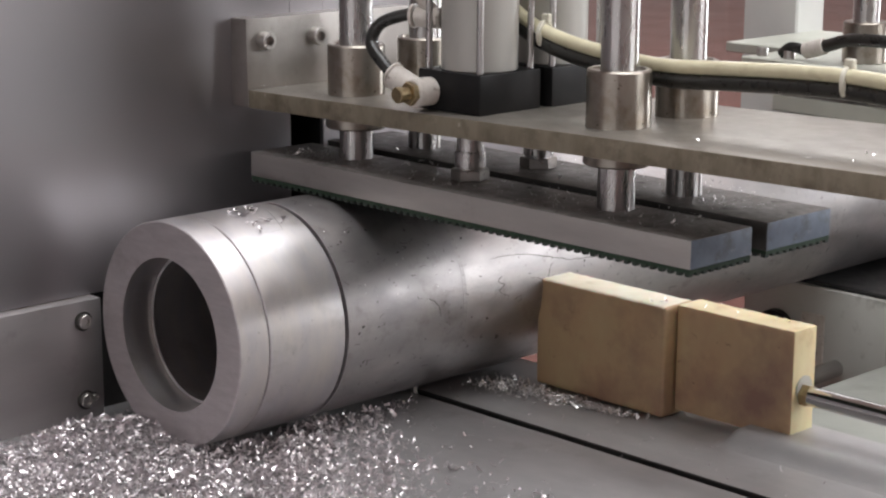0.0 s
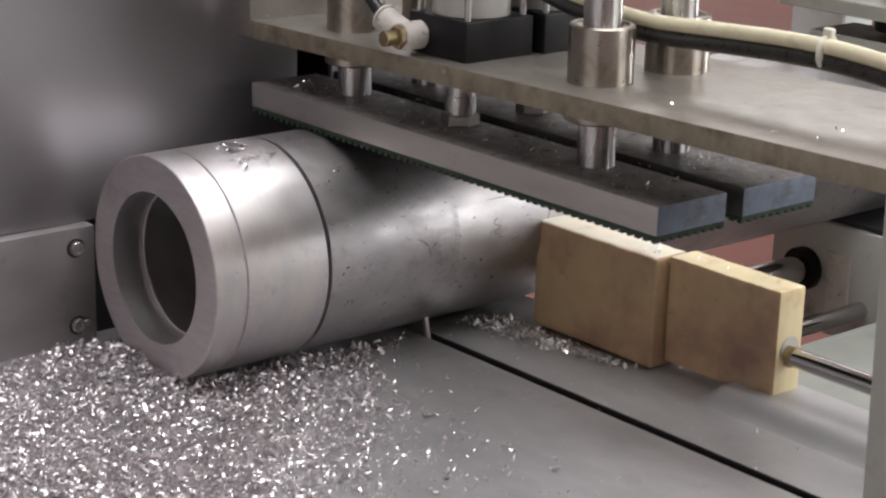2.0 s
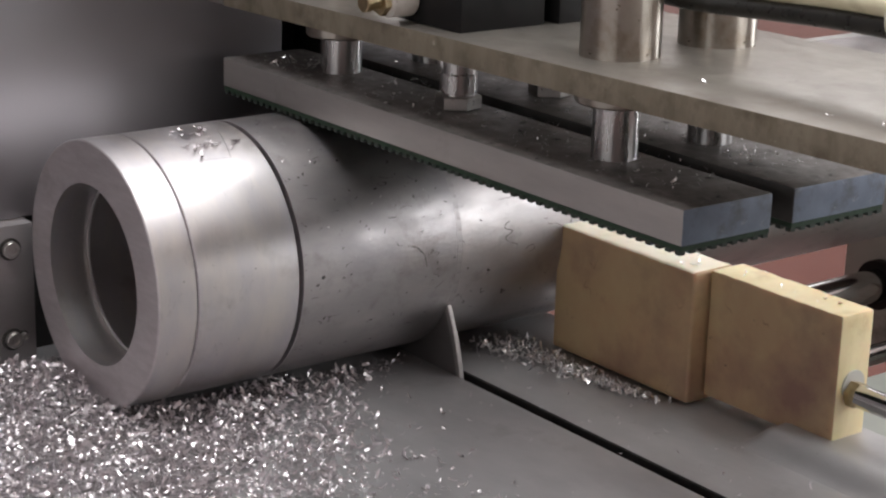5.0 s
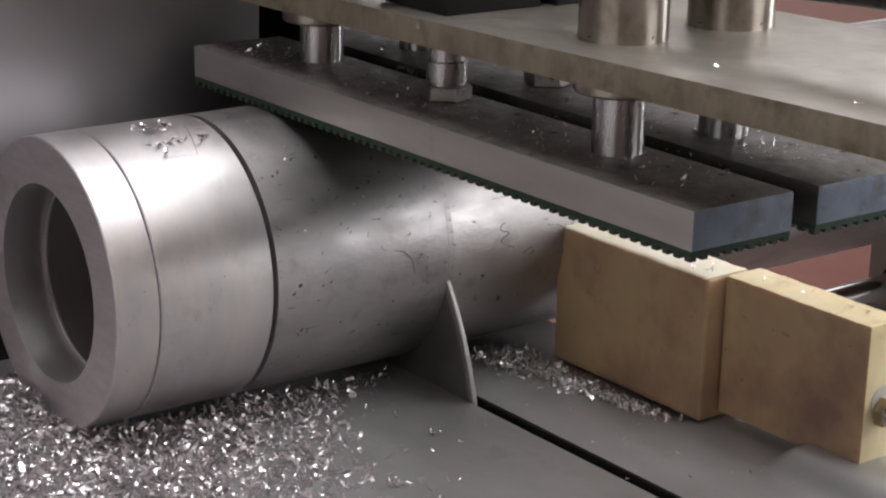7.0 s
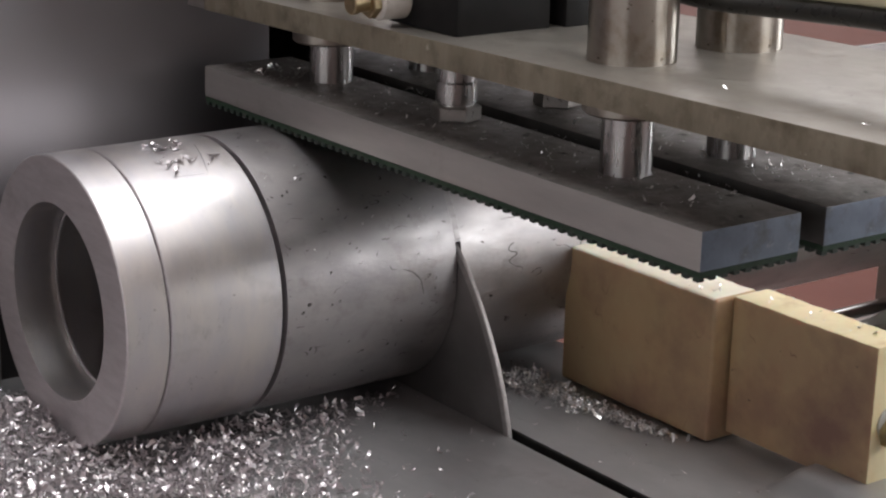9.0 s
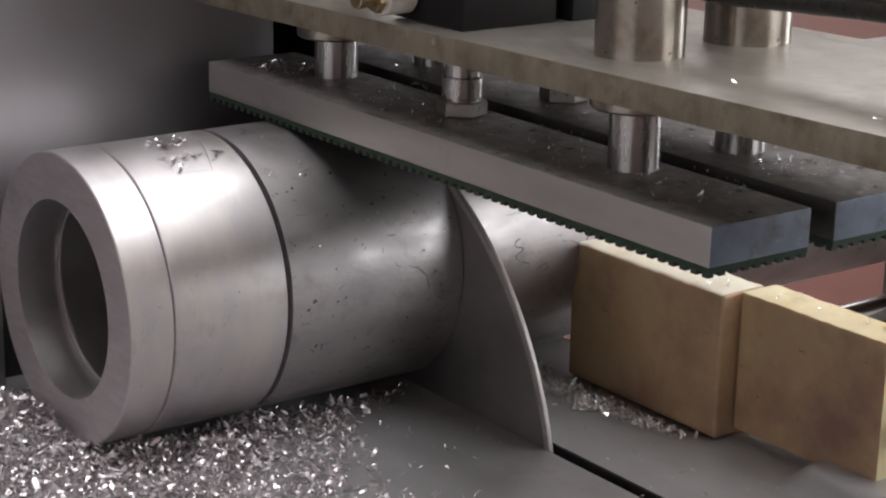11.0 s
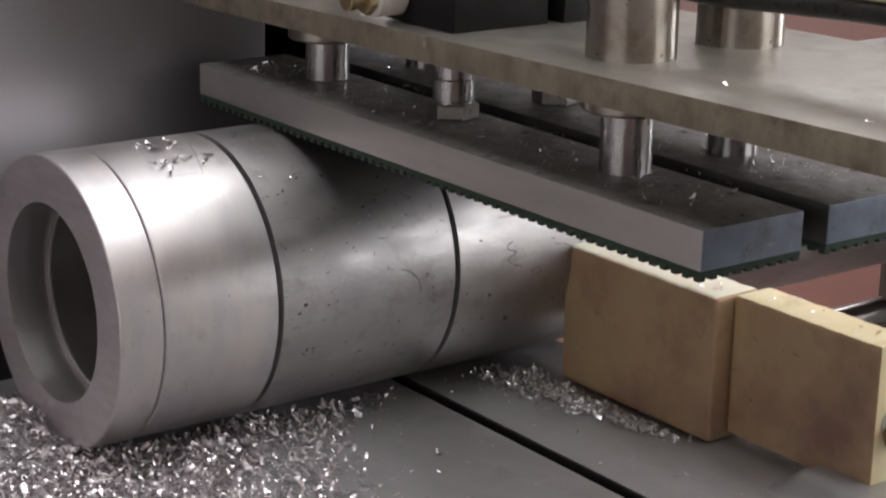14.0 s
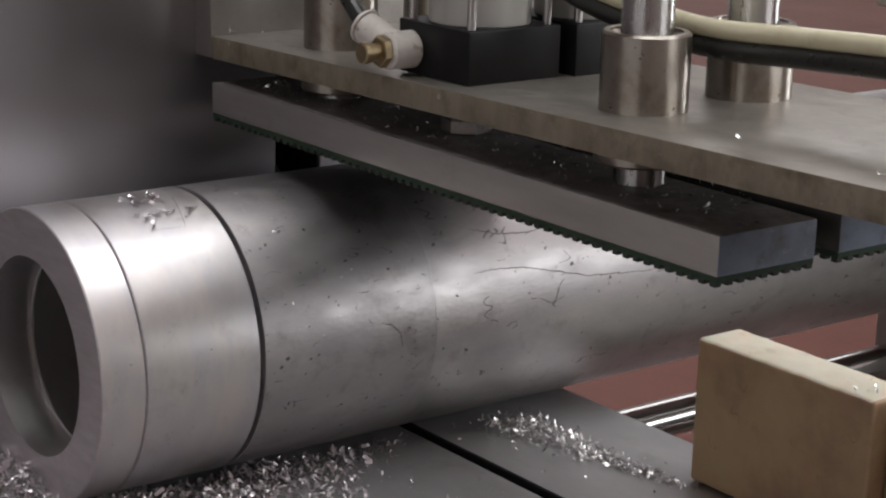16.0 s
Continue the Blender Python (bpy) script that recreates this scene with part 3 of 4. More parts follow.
for x in RODS_X:
    for y in RODS_Y:
        z = bridge_z(x)
        b = thing("guide_bushing", "dull steel guide bushing standing on the bridge", "bushing", (x, y, z), "guide bushings")
        bm = bm_new()
        lathe(bm, [(0.0116, 0), (0.0190, 0), (0.0190, 0.0330), (0.0180, 0.0340), (0.0155, 0.0340), (0.0153, 0.0330), (0.0116, 0.0312), (0.0116, 0)], (x, y, z - 0.0004), (0, 0, 1), 56)
        bmesh.ops.remove_doubles(bm, verts=bm.verts[:], dist=1e-6)
        part("sleeve", bm, M_BUSH, b)
        bm = bm_new()
        lathe(bm, [(0.0116, 0), (0.0192, 0), (0.0202, 0.0010), (0.0202, 0.0113), (0.0116, 0.0113), (0.0116, 0)], (x, y, z - 0.0225), (0, 0, 1), 48)
        bmesh.ops.remove_doubles(bm, verts=bm.verts[:], dist=1e-6)
        part("flange", bm, M_BUSH, b, "flange beneath the bridge")


def air_cylinder(x, y):
    z = bridge_z(x) + 0.0003
    c = thing("air_cylinder", "pale grey pneumatic cylinder with black end blocks", "pneumatic cylinder", (x, y, z), "pneumatic cylinders")
    h = 0.0270
    bm = bm_new()
    box(bm, x - h, x + h, y - h, y + h, z, z + 0.0250, 0.0012, 2)
    part("end_block", bm, M_BLACK, c, "black anodised end block")
    bm = bm_new()
    box(bm, x - h, x + h, y - h, y + h, z + 0.118, z + 0.140, 0.0012, 2)
    part("end_block", bm, M_BLACK, c, "black anodised end block")
    bm = bm_new()
    rod(bm, (x, y, z + 0.0250), (x, y, z + 0.118), 0.0240, 56, 0.0005)
    part("barrel", bm, M_BARREL, c, "pale grey round barrel")
    for sx in (-1, 1):
        for sy in (-1, 1):
            bm = bm_new()
            rod(bm, (x + sx * 0.0222, y + sy * 0.0222, z + 0.0250), (x + sx * 0.0222, y + sy * 0.0222, z + 0.118), 0.0021, 16, 0.0002)
            part("tie_rod", bm, M_CHROME, c, "thin chrome tie rod")
    bm = bm_new()
    lathe(bm, [(0, 0), (0.0020, 0), (0.0020, 0.0006), (0, 0.0006)], (x - 0.010, y - h, z + 0.0125), (0, -1, 0), 14)
    part("screw", bm, M_DARK, c)
    return c


air_cylinder(0.1130, -0.0325)
air_cylinder(0.1160, 0.0285)

# elbow fitting with brass screw and its hoses
fx, fy, fz = 0.0980, -0.0595, bridge_z(0.098) + 0.0125
fit_e = thing("elbow_fitting", "dirty white plastic elbow fitting with brass adjusting screw", "hose fitting", (fx, fy, fz))
bm = bm_new()
rod(bm, (fx, fy, fz), (fx, fy - 0.0165, fz), 0.0088, 28, 0.0012)
body = part("body", bm, M_WHITE, fit_e)
bm = bm_new()
rod(bm, (fx, fy - 0.010, fz), (fx - 0.0215, fy - 0.0125, fz + 0.0085), 0.0076, 28, 0.0016)
part("hose_socket", bm, M_WHITE, body)
bm = bm_new()
lathe(bm, [(0, 0), (0.0086, 0), (0.0086, 0.0015), (0.0076, 0.0022), (0, 0.0022)], (fx - 0.0205, fy - 0.0124, fz + 0.0081), (-0.0215, -0.0025, 0.0085), 28)
part("release_ring", bm, M_WHITE, body)
bm = bm_new()
hexagon(bm, (fx, fy - 0.0163, fz), (0, -1, 0), 0.0076, 0.0042)
part("lock_nut", bm, M_BRASS, fit_e, "brass lock nut")
bm = bm_new()
rod(bm, (fx, fy - 0.0200, fz), (fx, fy - 0.0262, fz), 0.0042, 24, 0.0006)
lathe(bm, [(0, 0), (0.0050, 0), (0.0050, 0.0030), (0.0044, 0.0036), (0, 0.0036)], (fx, fy - 0.0262, fz), (0, -1, 0), 24)
part("adjusting_screw", bm, M_BRASS, fit_e, "knurled brass adjusting screw")

bm = bm_new()
sweep(bm, [(fx - 0.020, fy - 0.0124, fz + 0.008), (0.0670, -0.0730, 0.2400), (0.0550, -0.0705, 0.2500), (0.0570, -0.0645, 0.2620), (0.0710, -0.0545, 0.2680), (0.0810, -0.0515, 0.2675)], 0.0040)
solid("short_hose", bm, M_HOSE_BLACK, "short black hose looping from the elbow fitting", "hose")
up_fit = thing("upper_fitting", "white plastic hose fitting on the cylinder", "hose fitting", (0.0870, -0.0495, 0.2670))
bm = bm_new()
rod(bm, (0.0770, -0.0525, 0.2675), (0.0930, -0.0465, 0.2670), 0.0066, 24, 0.001)
part("body", bm, M_WHITE, up_fit)
bm = bm_new()
lathe(bm, [(0, 0), (0.0074, 0), (0.0074, 0.002), (0, 0.002)], (0.0762, -0.0528, 0.2675), (-0.016, -0.006, 0), 24)
part("release_ring", bm, M_WHITE, up_fit)
bm = bm_new()
sweep(bm, [(0.0890, -0.0485, 0.2700), (0.0810, -0.0525, 0.2800), (0.0830, -0.0545, 0.2920), (0.0970, -0.0525, 0.2980)], 0.0042)
solid("white_hose", bm, M_WHITE, "white plastic hose bending up beside the cylinder", "hose")

# the pair of long hoses between the guide rods
HOSE = [(0.1079, -0.0015, 0.2703), (0.1300, -0.0015, 0.2593), (0.1591, -0.0020, 0.2518), (0.1897, -0.0025, 0.2478), (0.2323, -0.0025, 0.2443), (0.2871, -0.0030, 0.2473), (0.3385, -0.0045, 0.2503), (0.3897, -0.0065, 0.2503), (0.4615, -0.0105, 0.2433), (0.5435, -0.0145, 0.2253)]
bm = bm_new()
sweep(bm, [(x, y, z + 0.0032) for x, y, z in HOSE], 0.0043, 18)
solid("long_hose", bm, M_HOSE_PALE, "pale yellowish translucent air hose beside a black one", "hose", group="pair of air hoses")
bm = bm_new()
sweep(bm, [(x + 0.002, y - 0.0005, z - 0.0051) for x, y, z in HOSE], 0.0045, 18)
solid("long_hose", bm, M_HOSE_BLACK, "black air hose tied beneath a pale one", "hose", group="pair of air hoses")
for hx, hy, hz in ((0.1386, 0.0003, 0.2571), (0.3641, -0.0035, 0.2505)):
    bm = bm_new()
    lathe(bm, [(0.0062, -0.0013), (0.0094, -0.0013), (0.0094, 0.0013), (0.0062, 0.0013), (0.0062, -0.0013)], (hx, hy, hz), (1, 0.1, 0.05), 24)
    box(bm, hx - 0.003, hx + 0.003, hy - 0.002, hy + 0.002, hz + 0.0075, hz + 0.013, 0.0006)
    solid("cable_tie", bm, M_TIE, "white cable tie round the hoses", "cable tie", group="cable ties")

# ---------------------------------------------------------------- pusher with nylon blocks
PY0, PY1 = 0.0735, 0.1060
pusher = thing("pusher", "two yellowed nylon blocks on a chrome push rod", "pusher", (0.124, 0.086, 0.005))
RY0, RY1, RX1 = 0.0845, 0.1085, 0.2755


# picks by face direction: lit tone for the top, stained and shaded tone for sides
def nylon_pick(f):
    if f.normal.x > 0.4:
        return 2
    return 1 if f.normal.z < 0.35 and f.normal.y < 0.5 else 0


def worn(bm, seed, top):
    """Knocks and wear along the upper edges of a nylon block."""
    bmesh.ops.subdivide_edges(bm, edges=[e for e in bm.edges if e.calc_length() > 0.05], cuts=22, use_grid_fill=True)
    for v in bm.verts:
        if v.co.z > top - 0.004:
            v.co.z += 0.0006 * noise.noise((v.co.x * 120 + seed, v.co.y * 120, seed)) - 0.0002
    return bm


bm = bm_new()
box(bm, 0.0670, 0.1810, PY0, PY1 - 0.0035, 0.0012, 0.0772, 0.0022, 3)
part("nylon_block", worn(bm, 2.0, 0.0772), [M_NYLON_PALE, M_NYLON_STAIN_SHADE, M_NYLON_STAIN_SHADE], pusher, "cream nylon block, rough on top, side brown-stained and toned as shaded", pick=nylon_pick, angle=50)
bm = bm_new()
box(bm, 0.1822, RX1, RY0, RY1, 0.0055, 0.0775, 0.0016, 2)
part("nylon_block", worn(bm, 7.0, 0.0775), [M_NYLON, M_NYLON_STAIN_SHADE, M_NYLON], pusher, "yellow nylon block, its side brown-stained and toned as shaded", pick=nylon_pick, angle=50)
RY = (RY0 + RY1) / 2
bm = bm_new()
lathe(bm, [(0, 0), (0.0082, 0), (0.0082, 0.0010), (0, 0.0010)], (RX1, RY, 0.0385), (1, 0, 0), 28)
part("washer", bm, M_BARREL, pusher, "dull grey washer")
bm = bm_new()
hexagon(bm, (RX1 + 0.0010, RY - 0.0010, 0.0345), (1, 0, 0), 0.0074, 0.0062)
part("hex_nut", bm, M_BRASS, pusher, "dirty yellow lock nut")
bm = bm_new()
rod(bm, (RX1, RY - 0.0010, 0.0345), (0.72, RY - 0.0010, 0.0345), 0.0062, 32)
part("push_rod", bm, M_CHROME_BAR, pusher, "chrome push rod")
bm = bm_new()
xs = [0.2300 + 0.0020 * k for k in range(10)] + [0.26, 0.32, 0.40, 0.50, 0.60]
ys = [0.0540 + 0.0020 * k for k in range(13)] + [0.0900, 0.1000, 0.1130]


def ease(v):
    v = min(1.0, max(0.0, v))
    return v * v * (3 - 2 * v)


grid = [[bm.verts.new((x, y, -0.0006 + 0.0106 * ease((y - 0.0540) / 0.0220) * ease((x - 0.2300) / 0.0160))) for y in ys] for x in xs]
for a, b in zip(grid, grid[1:]):
    for k in range(len(ys) - 1):
        bm.faces.new((a[k], b[k], b[k + 1], a[k + 1]))
skirt = bmesh.ops.extrude_edge_only(bm, edges=[e for e in bm.edges if e.is_boundary])
for v in skirt["geom"]:
    if isinstance(v, bmesh.types.BMVert):
        v.co.z = -0.0080
bmesh.ops.recalc_face_normals(bm, faces=bm.faces[:])
solid("guide_strip", bm, M_TABLE, "worn steel guide strip with rounded nose under the pusher", "guide strip", angle=80)

# ---------------------------------------------------------------- behind the table
bed = thing("rear_bed", "grey-green machine bed behind the saw table", "machine bed", (0.35, 0.30, -0.85))
bm = bm_new()
box(bm, 0.1250, 0.90, 0.1700, 0.46, -0.30, -0.045, 0.003, 2)
part("casting", bm, M_BED, bed)
bm = bm_new()
box(bm, 0.20, 0.90, 0.20, 0.44, -0.85, -0.30, 0.003, 2)
part("plinth", bm, M_GREY_GREEN, bed)
for x, z, r, y1 in ((-0.0050, -0.0470, 0.0125, 0.465), (0.0570, -0.0690, 0.0075, 0.500)):
    bm = bm_new()
    rod(bm, (x, 0.116, z), (x, y1, z), r, 32)
    solid("guide_rail", bm, M_CHROME_BAR, "chrome round rail running back under the tube", "guide rail", group="guide rails")
brg = thing("bearing_block", "pale grey bearing block with a black seal round the rail", "bearing block", (0.0200, 0.5080, -0.8250))
bm = bm_new()
box(bm, -0.0420, 0.1050, 0.4600, 0.5580, -0.1000, -0.0020, 0.002, 2)
part("housing", bm, M_PALE_BLOCK, brg)
bm = bm_new()
box(bm, 0.0200, 0.0440, 0.4585, 0.4600, -0.0800, -0.0250, 0.001)
part("label_plate", bm, M_WHITE, brg, "white plate")
bm = bm_new()
lathe(bm, [(0.0127, 0), (0.0188, 0), (0.0188, 0.007), (0.0127, 0.007), (0.0127, 0)], (-0.0050, 0.4530, -0.0470), (0, 1, 0), 36)
bmesh.ops.remove_doubles(bm, verts=bm.verts[:], dist=1e-6)
part("seal_ring", bm, M_BLACK, brg, "black seal ring")
bm = bm_new()
box(bm, -0.0530, 0.6400, 0.4650, 0.5980, -0.0018, 0.0020, 0.001)
part("cover", bm, M_BLACK_PAINT, brg, "black cover plate")
bm = bm_new()
box(bm, 0.0300, 0.0900, 0.4780, 0.5480, -0.8500, -0.1010, 0.002)
part("foot", bm, M_GREY_GREEN, brg)

# pale cover and feed gripper farther back
bm = bm_new()
box(bm, -0.2970, 0.6430, 0.6140, 0.7890, 0.0210, 0.0710, 0.006, 2)
box(bm, 0.1500, 0.5930, 0.6390, 0.7490, -0.8500, 0.0210, 0.0)
solid("rear_cover", bm, M_PALE_BED, "pale worn sheet cover of the feeding machine", "machine cover")
grip = thing("feed_gripper", "grey-green feed gripper frame standing behind the saw", "gripper", (0.0930, 0.6090, 0.0880))
bm = bm_new()
box(bm, -0.0475, 0.4430, 0.4490, 0.5690, 0.1765, 0.1890, 0.001)
part("top_plate", bm, M_GREY_GREEN, grip)
bm = bm_new()
box(bm, -0.0170, 0.3230, 0.4540, 0.5140, 0.1455, 0.1590, 0.001)
part("clamp_plate", bm, [M_GREY_GREEN, M_PLATE_TOP], grip, "grey clamp plate with an oily top", pick=lambda f: 1 if f.normal.z > 0.9 else 0)
for x in (0.046, 0.200):
    bm = bm_new()
    rod(bm, (x, 0.494, 0.1530), (x, 0.494, 0.3430), 0.011)
    part("guide_rod", bm, M_CHROME, grip)
    bm = bm_new()
    rod(bm, (x, 0.494, 0.1890), (x, 0.494, 0.2230), 0.0185)
    part("bushing", bm, M_BUSH, grip)
    bm = bm_new()
    rod(bm, (x, 0.494, 0.1630), (x, 0.494, 0.1718), 0.0220)
    part("flange", bm, M_BLACK, grip)
for x in (-0.037, -0.009):
    bm = bm_new()
    socket_screw(bm, (x, 0.465, 0.1890), (0, 0, 1), 0.0050, 0.007)
    part("socket_screw", bm, M_SCREW, grip)
bm = bm_new()
rod(bm, (0.0060, 0.4660, 0.1970), (0.0260, 0.4660, 0.2030), 0.0070, 24)
part("hose_socket", bm, M_WHITE, grip, "dirty white hose socket")
bm = bm_new()
box(bm, -0.1970, -0.1330, 0.6490, 0.6940, 0.0712, 0.4210, 0.002)
part("post", bm, M_PALE_BED, grip, "pale upright post")
bm = bm_new()
box(bm, -0.1330, -0.0470, 0.5390, 0.6840, 0.1780, 0.1870, 0.001)
part("arm", bm, M_GREY_GREEN, grip)
bm = bm_new()
sweep(bm, [(-0.0180, 0.4660, 0.1925), (-0.0080, 0.4660, 0.1990), (0.0065, 0.4660, 0.1972)], 0.0045)
sweep(bm, [(0.0255, 0.4660, 0.2028), (0.0700, 0.4600, 0.2120), (0.2000, 0.4500, 0.2110)], 0.0055)
solid("gripper_hose", bm, M_HOSE_BLACK, "black hose lying over the feed gripper", "hose")

# ---------------------------------------------------------------- chips
PLATE_DUST = []
rng = np.random.default_rng(7)


DENSE = [0.44, 0.33, 0.250, 0.140, 0.047, 0.038]


def dense_edge(y):
    return np.interp(y, [-0.75, -0.40, -0.25, -0.125, -0.05, 0.0], DENSE)


def pile(x, y):
    """Height of the swarf bed over the table."""
    inside = np.clip((dense_edge(y) - x) / 0.09, 0, 1)
    h = 0.0036 * inside ** 1.3 * np.clip((x + 0.078) / 0.05, 0.1, 1) * np.clip((-0.004 - y) / 0.03, 0, 1)
    h = h + 0.010 * np.exp(-((x + 0.022) / 0.034) ** 2 - ((y + 0.207) / 0.020) ** 2)
    h = h + 0.0022 * np.sin(x * 95 + 1.3) * np.sin(y * 80 + 0.4) * inside
    under = (y > FACE - 0.001) & (np.abs(x) < R)
    gap = R - np.sqrt(np.maximum(R * R - x * x, 0))
    return np.where(under, np.minimum(h, np.maximum(gap - 0.0022, 0)), np.maximum(h, 0))


def chip_mesh(name, pts, size=(0.0015, 0.0066), lift=0.0006, mat=M_CHIP, tilt=0.36):
    """Curled slivers of metal, one at each place."""
    n = len(pts)
    seg = 4
    ln = size[0] + (size[1] - size[0]) * rng.uniform(size=n) ** 1.7
    ln = np.where(rng.uniform(size=n) < 0.04, ln * 1.5, ln)
    wd, curl = rng.uniform(0.14, 0.42, n) * ln, rng.uniform(0.3, 2.6, n)
    s = np.linspace(-0.5, 0.5, seg + 1)
    ang = curl[:, None] * s[None]
    rad = ln / curl
    px, pz = rad[:, None] * np.sin(ang), rad[:, None] * (1 - np.cos(ang))
    tw = rng.uniform(-0.6, 0.6, n)[:, None] * s[None]
    taper = np.clip(1.05 - rng.uniform(0.2, 1.7, n)[:, None] * np.abs(s[None] - rng.uniform(-0.4, 0.4, n)[:, None]), 0.12, 1)
    v = np.zeros((n, seg + 1, 2, 3))
    for k, sg in ((0, -1), (1, 1)):
        v[:, :, k, 0] = px
        v[:, :, k, 1] = sg * wd[:, None] / 2 * np.cos(tw) * taper
        v[:, :, k, 2] = pz + sg * wd[:, None] / 2 * np.sin(tw) * taper
    q = rng.normal(size=(n, 4)) * np.array([1.0, tilt, tilt, 1.0])
    q /= np.linalg.norm(q, axis=1)[:, None]
    w, x, y, z = q.T
    rot = np.stack([1 - 2 * (y * y + z * z), 2 * (x * y - z * w), 2 * (x * z + y * w), 2 * (x * y + z * w), 1 - 2 * (x * x + z * z), 2 * (y * z - x * w),
                    2 * (x * z - y * w), 2 * (y * z + x * w), 1 - 2 * (x * x + y * y)], 1).reshape(n, 3, 3)
    v = np.einsum("nij,nskj->nski", rot, v)
    low = v[..., 2].min(axis=(1, 2))
    v[..., 2] -= (low - lift * 0.3)[:, None, None]
    v += np.asarray(pts)[:, None, None, :]
    verts = v.reshape(-1, 3)
    o = np.arange(n)[:, None, None] * (seg + 1) * 2 + np.arange(seg)[None, :, None] * 2
    faces = (o + np.array([0, 1, 3, 2])[None, None, :]).reshape(-1, 4)
    me = bpy.data.meshes.new(name)
    me.from_pydata(verts.tolist(), [], faces.tolist())
    me.materials.append(mat)
    return me


# bed of fine swarf
bm = bm_new()
nx, ny = 130, 150
gx, gy = np.linspace(-0.0758, 0.30, nx), np.linspace(-0.62, 0.0 - 0.008, ny)
grid = {}
for i in range(nx):
    for j in range(ny):
        if gx[i] < dense_edge(gy[j]) - 0.004:
            h = float(pile(np.array(gx[i]), np.array(gy[j])))
            grid[i, j] = bm.verts.new((gx[i], gy[j], max(0.0004, h - 0.0008 + 0.0012 * noise.noise((gx[i] * 160, gy[j] * 160, 3)) * min(1, h / 0.003))))
for i in range(nx - 1):
    for j in range(ny - 1):
        c = [grid.get(k) for k in ((i, j), (i + 1, j), (i + 1, j + 1), (i, j + 1))]
        if all(c) and max(v.co.z for v in c) > 0.0014:
            bm.faces.new(c)
bmesh.ops.delete(bm, geom=[v for v in bm.verts if not v.link_faces], context="VERTS")
solid("swarf_bed", bm, M_SWARF, "bed of fine grey aluminium swarf on the table", "metal chips", kind="stuff", angle=180)

pts = []
while len(pts) < 33000:
    x, y = rng.uniform(-0.075, 0.36, 4000), rng.uniform(-0.60, -0.007, 4000)
    over = x - dense_edge(y)
    near = np.clip((y + 0.100) / 0.035, 0, 1)
    p = np.where(over < 0, np.clip(0.70 - over / 0.09, 0.70, 1.0), near * (0.42 * np.exp(-over / 0.005) + 0.035 * np.exp(-over / 0.06)) + (1 - near) * (0.46 * np.exp(-over / 0.020) + 0.20 * np.exp(-over / 0.085)))
    p = p * np.where((y > -0.022), 0.35, 1.0) * np.where(y < -0.42, 0.4, 1.0)
    under = (y > FACE) & (np.abs(x) < R) & (R - np.sqrt(np.maximum(R * R - x * x, 0)) < 0.007)
    keep = (rng.uniform(size=4000) < p) & ~under
    pts += list(zip(x[keep], y[keep], pile(x[keep], y[keep])))
tagged(new("chip_pile", chip_mesh("chip_pile", pts)), "heap of bright curled aluminium chips on the table", "metal chips", kind="stuff")

pts = []
while len(pts) < 900:
    s = rng.uniform(0, 1)
    x, y = 0.046 + 0.116 * s ** 1.35 + rng.normal(0, 0.006), 0.0440 + 0.0200 * s + rng.normal(0, 0.0085 * (1.3 - s))
    if y < 0.0695 and y > 0.006 and (x > 0.034):
        pts.append((x, y, rng.uniform(0, 0.0040) * (1.1 - s)))
tagged(new("chip_drift", chip_mesh("chip_drift", pts, mat=M_GLINT)), "drift of aluminium chips along the nylon blocks", "metal chips", kind="stuff")
pts = [(rng.uniform(0.03, 0.40), rng.uniform(0.004, 0.08), 0.0) for _ in range(70)] + [(rng.uniform(0.20, 0.5), rng.uniform(-0.25, 0.0), 0.0) for _ in range(80)]
tagged(new("loose_chips", chip_mesh("loose_chips", pts, (0.0014, 0.0042))), "loose aluminium chips on the bare table", "metal chips", kind="stuff")


def on_tube(n, y0, y1, a0, a1):
    out = []
    for _ in range(n):
        y, a = rng.uniform(y0, y1), radians(rng.uniform(a0, a1))
        out.append(((R + 0.0002) * math.cos(a), y, R + (R + 0.0002) * math.sin(a)))
    return out


chips_b = tagged(new("tube_chips", chip_mesh("tube_chips", on_tube(24, -0.152, -0.115, 62, 92) + on_tube(22, -0.148, -0.126, 68, 86), (0.0022, 0.0072), mat=M_CHIP, tilt=0.05)), "few curled chips lying on the bright tube slice", "metal chips", kind="stuff")
chips_c = tagged(new("tube_chips", chip_mesh("tube_chips", on_tube(9, -0.104, -0.080, 50, 88) + on_tube(14, -0.095, -0.012, 5, 50), (0.0012, 0.0040), mat=M_GLINT, tilt=0.15)), "scattered chips on the dull tube slice", "metal chips", kind="stuff")
chips_s = tagged(new("tube_chips", chip_mesh("tube_chips", on_tube(26, 0.005, 0.16, 35, 80), (0.0010, 0.0028), tilt=0.12)), "scattered chips on the long tube", "metal chips", kind="stuff")
pts = [(rng.normal(-0.028, 0.014), rng.uniform(-0.062, -0.030), CLZ1) for _ in range(60)] + [(rng.uniform(0.0, 0.28), rng.uniform(-0.06, -0.012), CLZ1) for _ in range(60)] + [(rng.uniform(-0.05, 0.288), rng.uniform(-0.063, -0.011), CLZ1) for _ in range(10)]
chips_f = tagged(new("plate_chips", chip_mesh("plate_chips", pts, (0.0014, 0.0048), mat=M_GLINT)), "chips caught on the clamp plate between its rods", "metal chips", kind="stuff")
pts = [(rng.uniform(0.1, 0.29), rng.uniform(0.006, 0.07), CLZ1) for _ in range(60)] + [(rng.normal(0.262, 0.006), rng.normal(0.02, 0.006), CLZ1) for _ in range(14)]
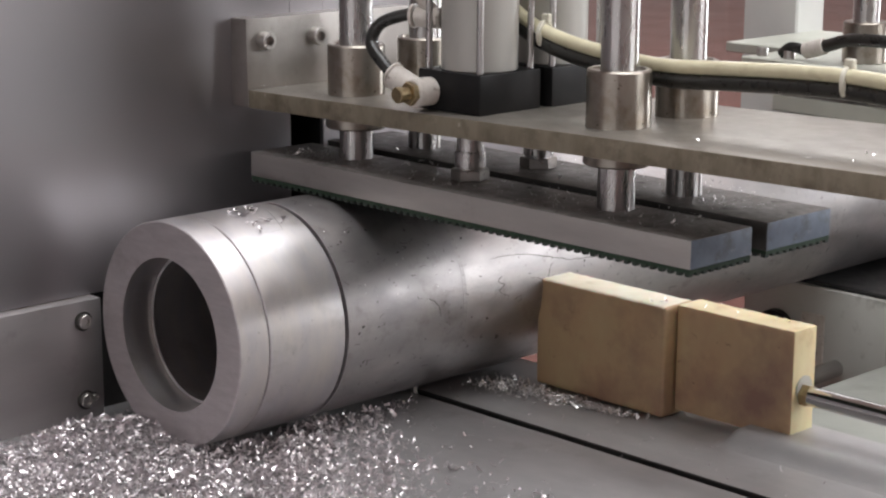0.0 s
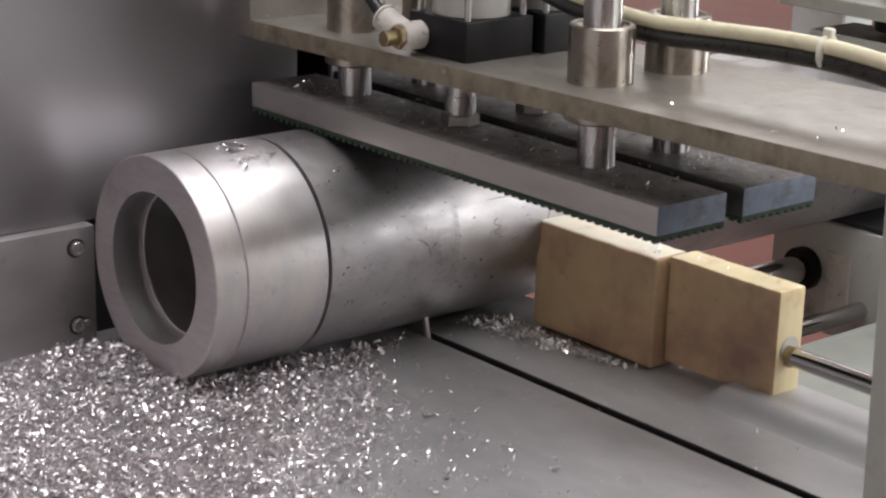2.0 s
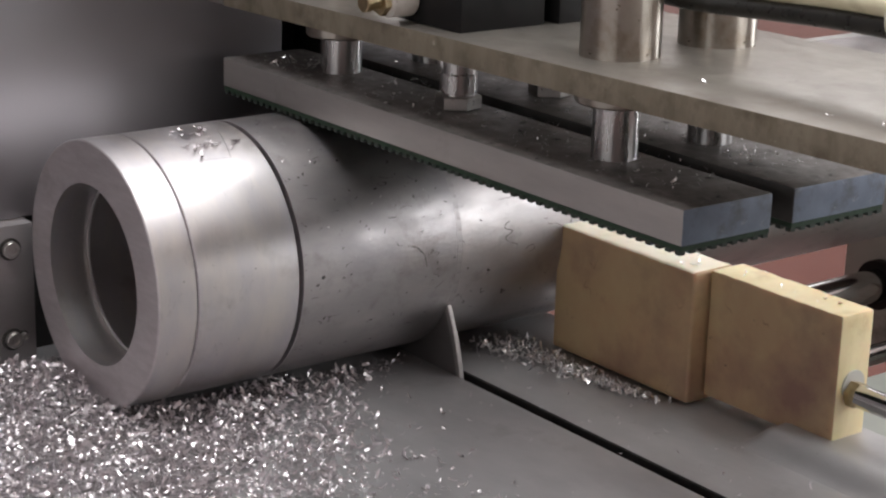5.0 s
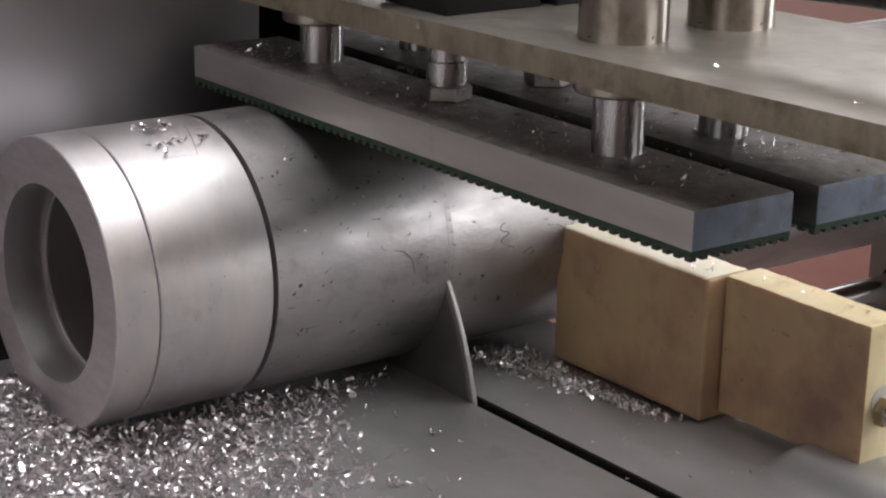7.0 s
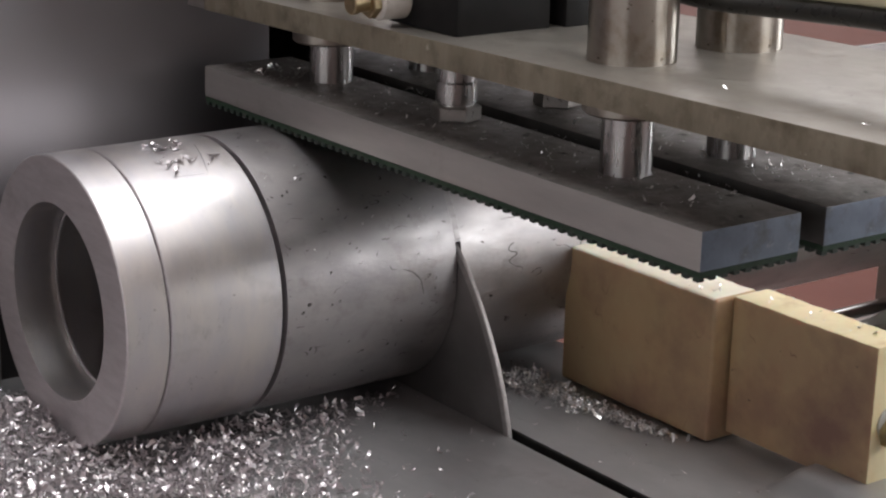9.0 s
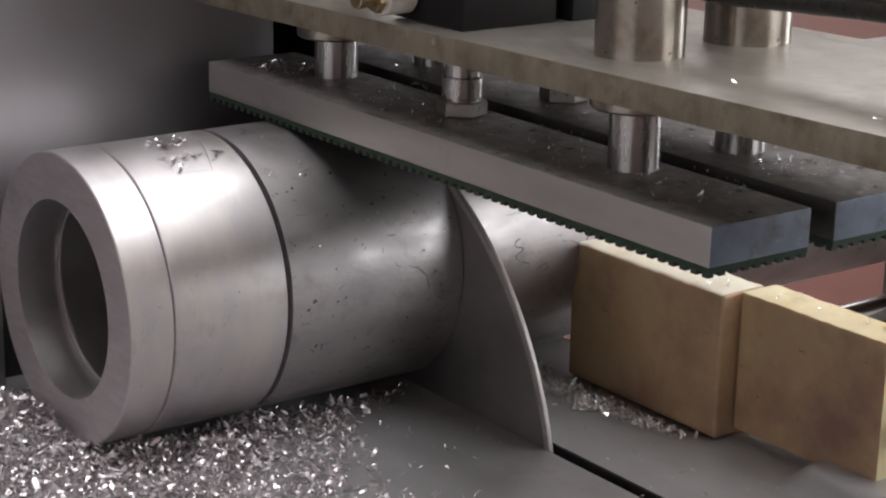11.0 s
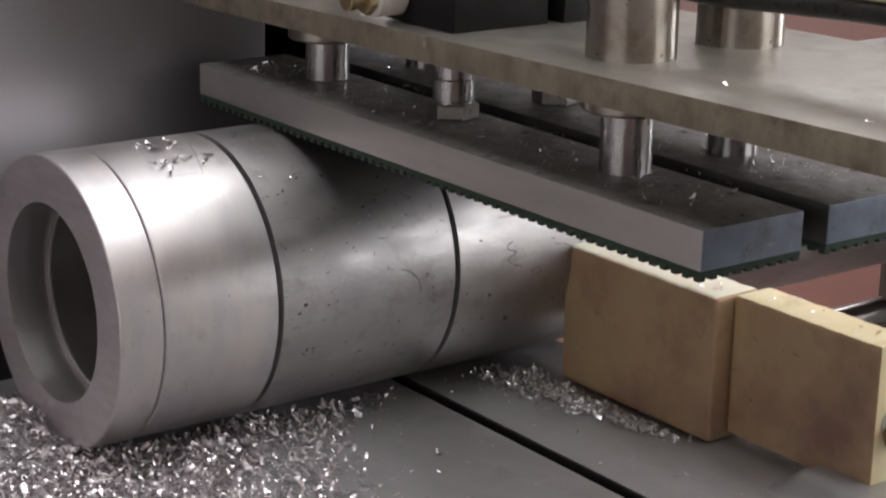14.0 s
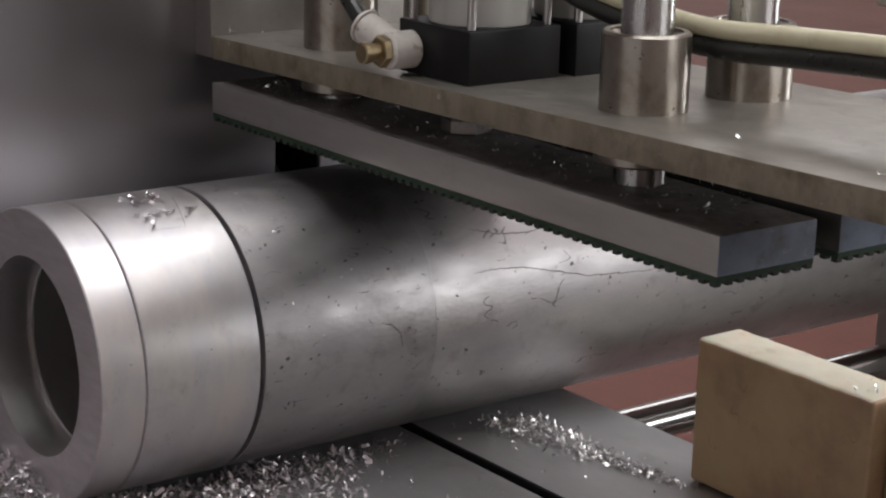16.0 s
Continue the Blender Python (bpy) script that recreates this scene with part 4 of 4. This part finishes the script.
chips_r = tagged(new("plate_chips", chip_mesh("plate_chips", pts, (0.0012, 0.0044), mat=M_GLINT)), "chips on the clamp plate behind the gap", "metal chips", kind="stuff")
for ya, yb in ((-0.063, -0.012), (0.006, 0.073)):
    pts = [(rng.uniform(-0.06, 0.288), rng.uniform(ya, yb), CLZ1) for _ in range(420)]
    PLATE_DUST.append(tagged(new("plate_dust", chip_mesh("plate_dust", pts, (0.0005, 0.0018), mat=M_GLINT)), "glittering metal dust on the oily clamp plate", "metal dust", kind="stuff"))
pts = [(x, y, bridge_z(x) + 0.0002) for x, y in ((0.378, -0.058), (0.403, -0.055), (0.393, -0.028), (-0.07, -0.057), (-0.063, -0.042), (0.30, -0.05), (0.40, -0.03), (-0.01, -0.056))]
tagged(new("bridge_chips", chip_mesh("bridge_chips", pts, (0.0026, 0.0044), mat=M_GLINT)), "few bright chips on the bridge plate", "metal chips", kind="stuff")
pts = [(rng.uniform(0.150, 0.175), rng.uniform(0.074, 0.100), 0.0772) for _ in range(16)] + [(rng.uniform(0.195, 0.272), rng.uniform(0.0865, 0.1065), 0.0775) for _ in range(22)]
chips_p = tagged(new("block_chips", chip_mesh("block_chips", pts, (0.0014, 0.0042), mat=M_GLINT)), "fine chips on top of the nylon blocks", "metal chips", kind="stuff")


# ---------------------------------------------------------------- movement
def motions():
    def shift(ob, rows):
        """Rows of seconds and metres from where the thing was built."""
        o = ob.location.copy()
        walk(ob, [(t, pose(o.x + x, o.y + y, o.z + z)) for t, x, y, z in rows])

    blade_rows = [(t, pose(x, 0, BLADE_Z)) for t, x in BLADE_ROWS]
    walk(blade, blade_rows)
    lift = [(0, 0, 0, 0), (14.70, 0, 0, 0), (14.80, 0, 0, 0.0107), (14.87, 0, 0, 0.0163), (14.95, 0, 0, 0.0167), (15.5, 0, 0, 0.0174), (16, 0, 0, 0.0174)]
    for ob in [clamp_front, clamp_back, chips_f, chips_r] + PLATE_DUST:
        shift(ob, lift)
    back = [(0, 0, 0, 0), (14.42, 0, 0, 0), (14.5, 0.0015, 0, 0), (14.6, 0.016, 0, 0), (14.7, 0.060, 0, 0), (14.79, 0.0945, 0, 0), (14.88, 0.0960, 0, 0), (16, 0.0960, 0, 0)]
    for ob in (pusher, chips_p):
        shift(ob, back)
    feed = [(0, 0, 0, 0), (15.48, 0, 0, 0), (15.6, 0, -0.0024, 0), (15.7, 0, -0.0062, 0), (15.8, 0, -0.0102, 0), (15.9, 0, -0.0142, 0), (16, 0, -0.0180, 0)]
    for ob in (slice_a, slice_b, slice_c, chips_b, chips_c):
        shift(ob, feed)
    close = [(0, 0, 0, 0), (15.40, 0, 0, 0), (15.5, 0, -0.0012, 0)] + [(t, 0, y - 0.0034, 0) for t, _, y, _ in feed[2:]]
    for ob in (stock, chips_s):
        shift(ob, close)
    for ob, th, tc in WEBS:
        turn = -math.degrees(th)
        inward = 0.030
        a = pose(0, 0, R, 0, turn, 0)
        b = pose(-inward * math.cos(th), 0, R - inward * math.sin(th), 0, turn, 0)
        c = pose(-inward * math.cos(th), -0.0180, R - inward * math.sin(th), 0, turn, 0)
        walk(ob, [(0, a), (max(0.1, tc - 0.1), a), (max(0.3, tc + 0.15), b), (15.5, b), (16, c)])


motions()
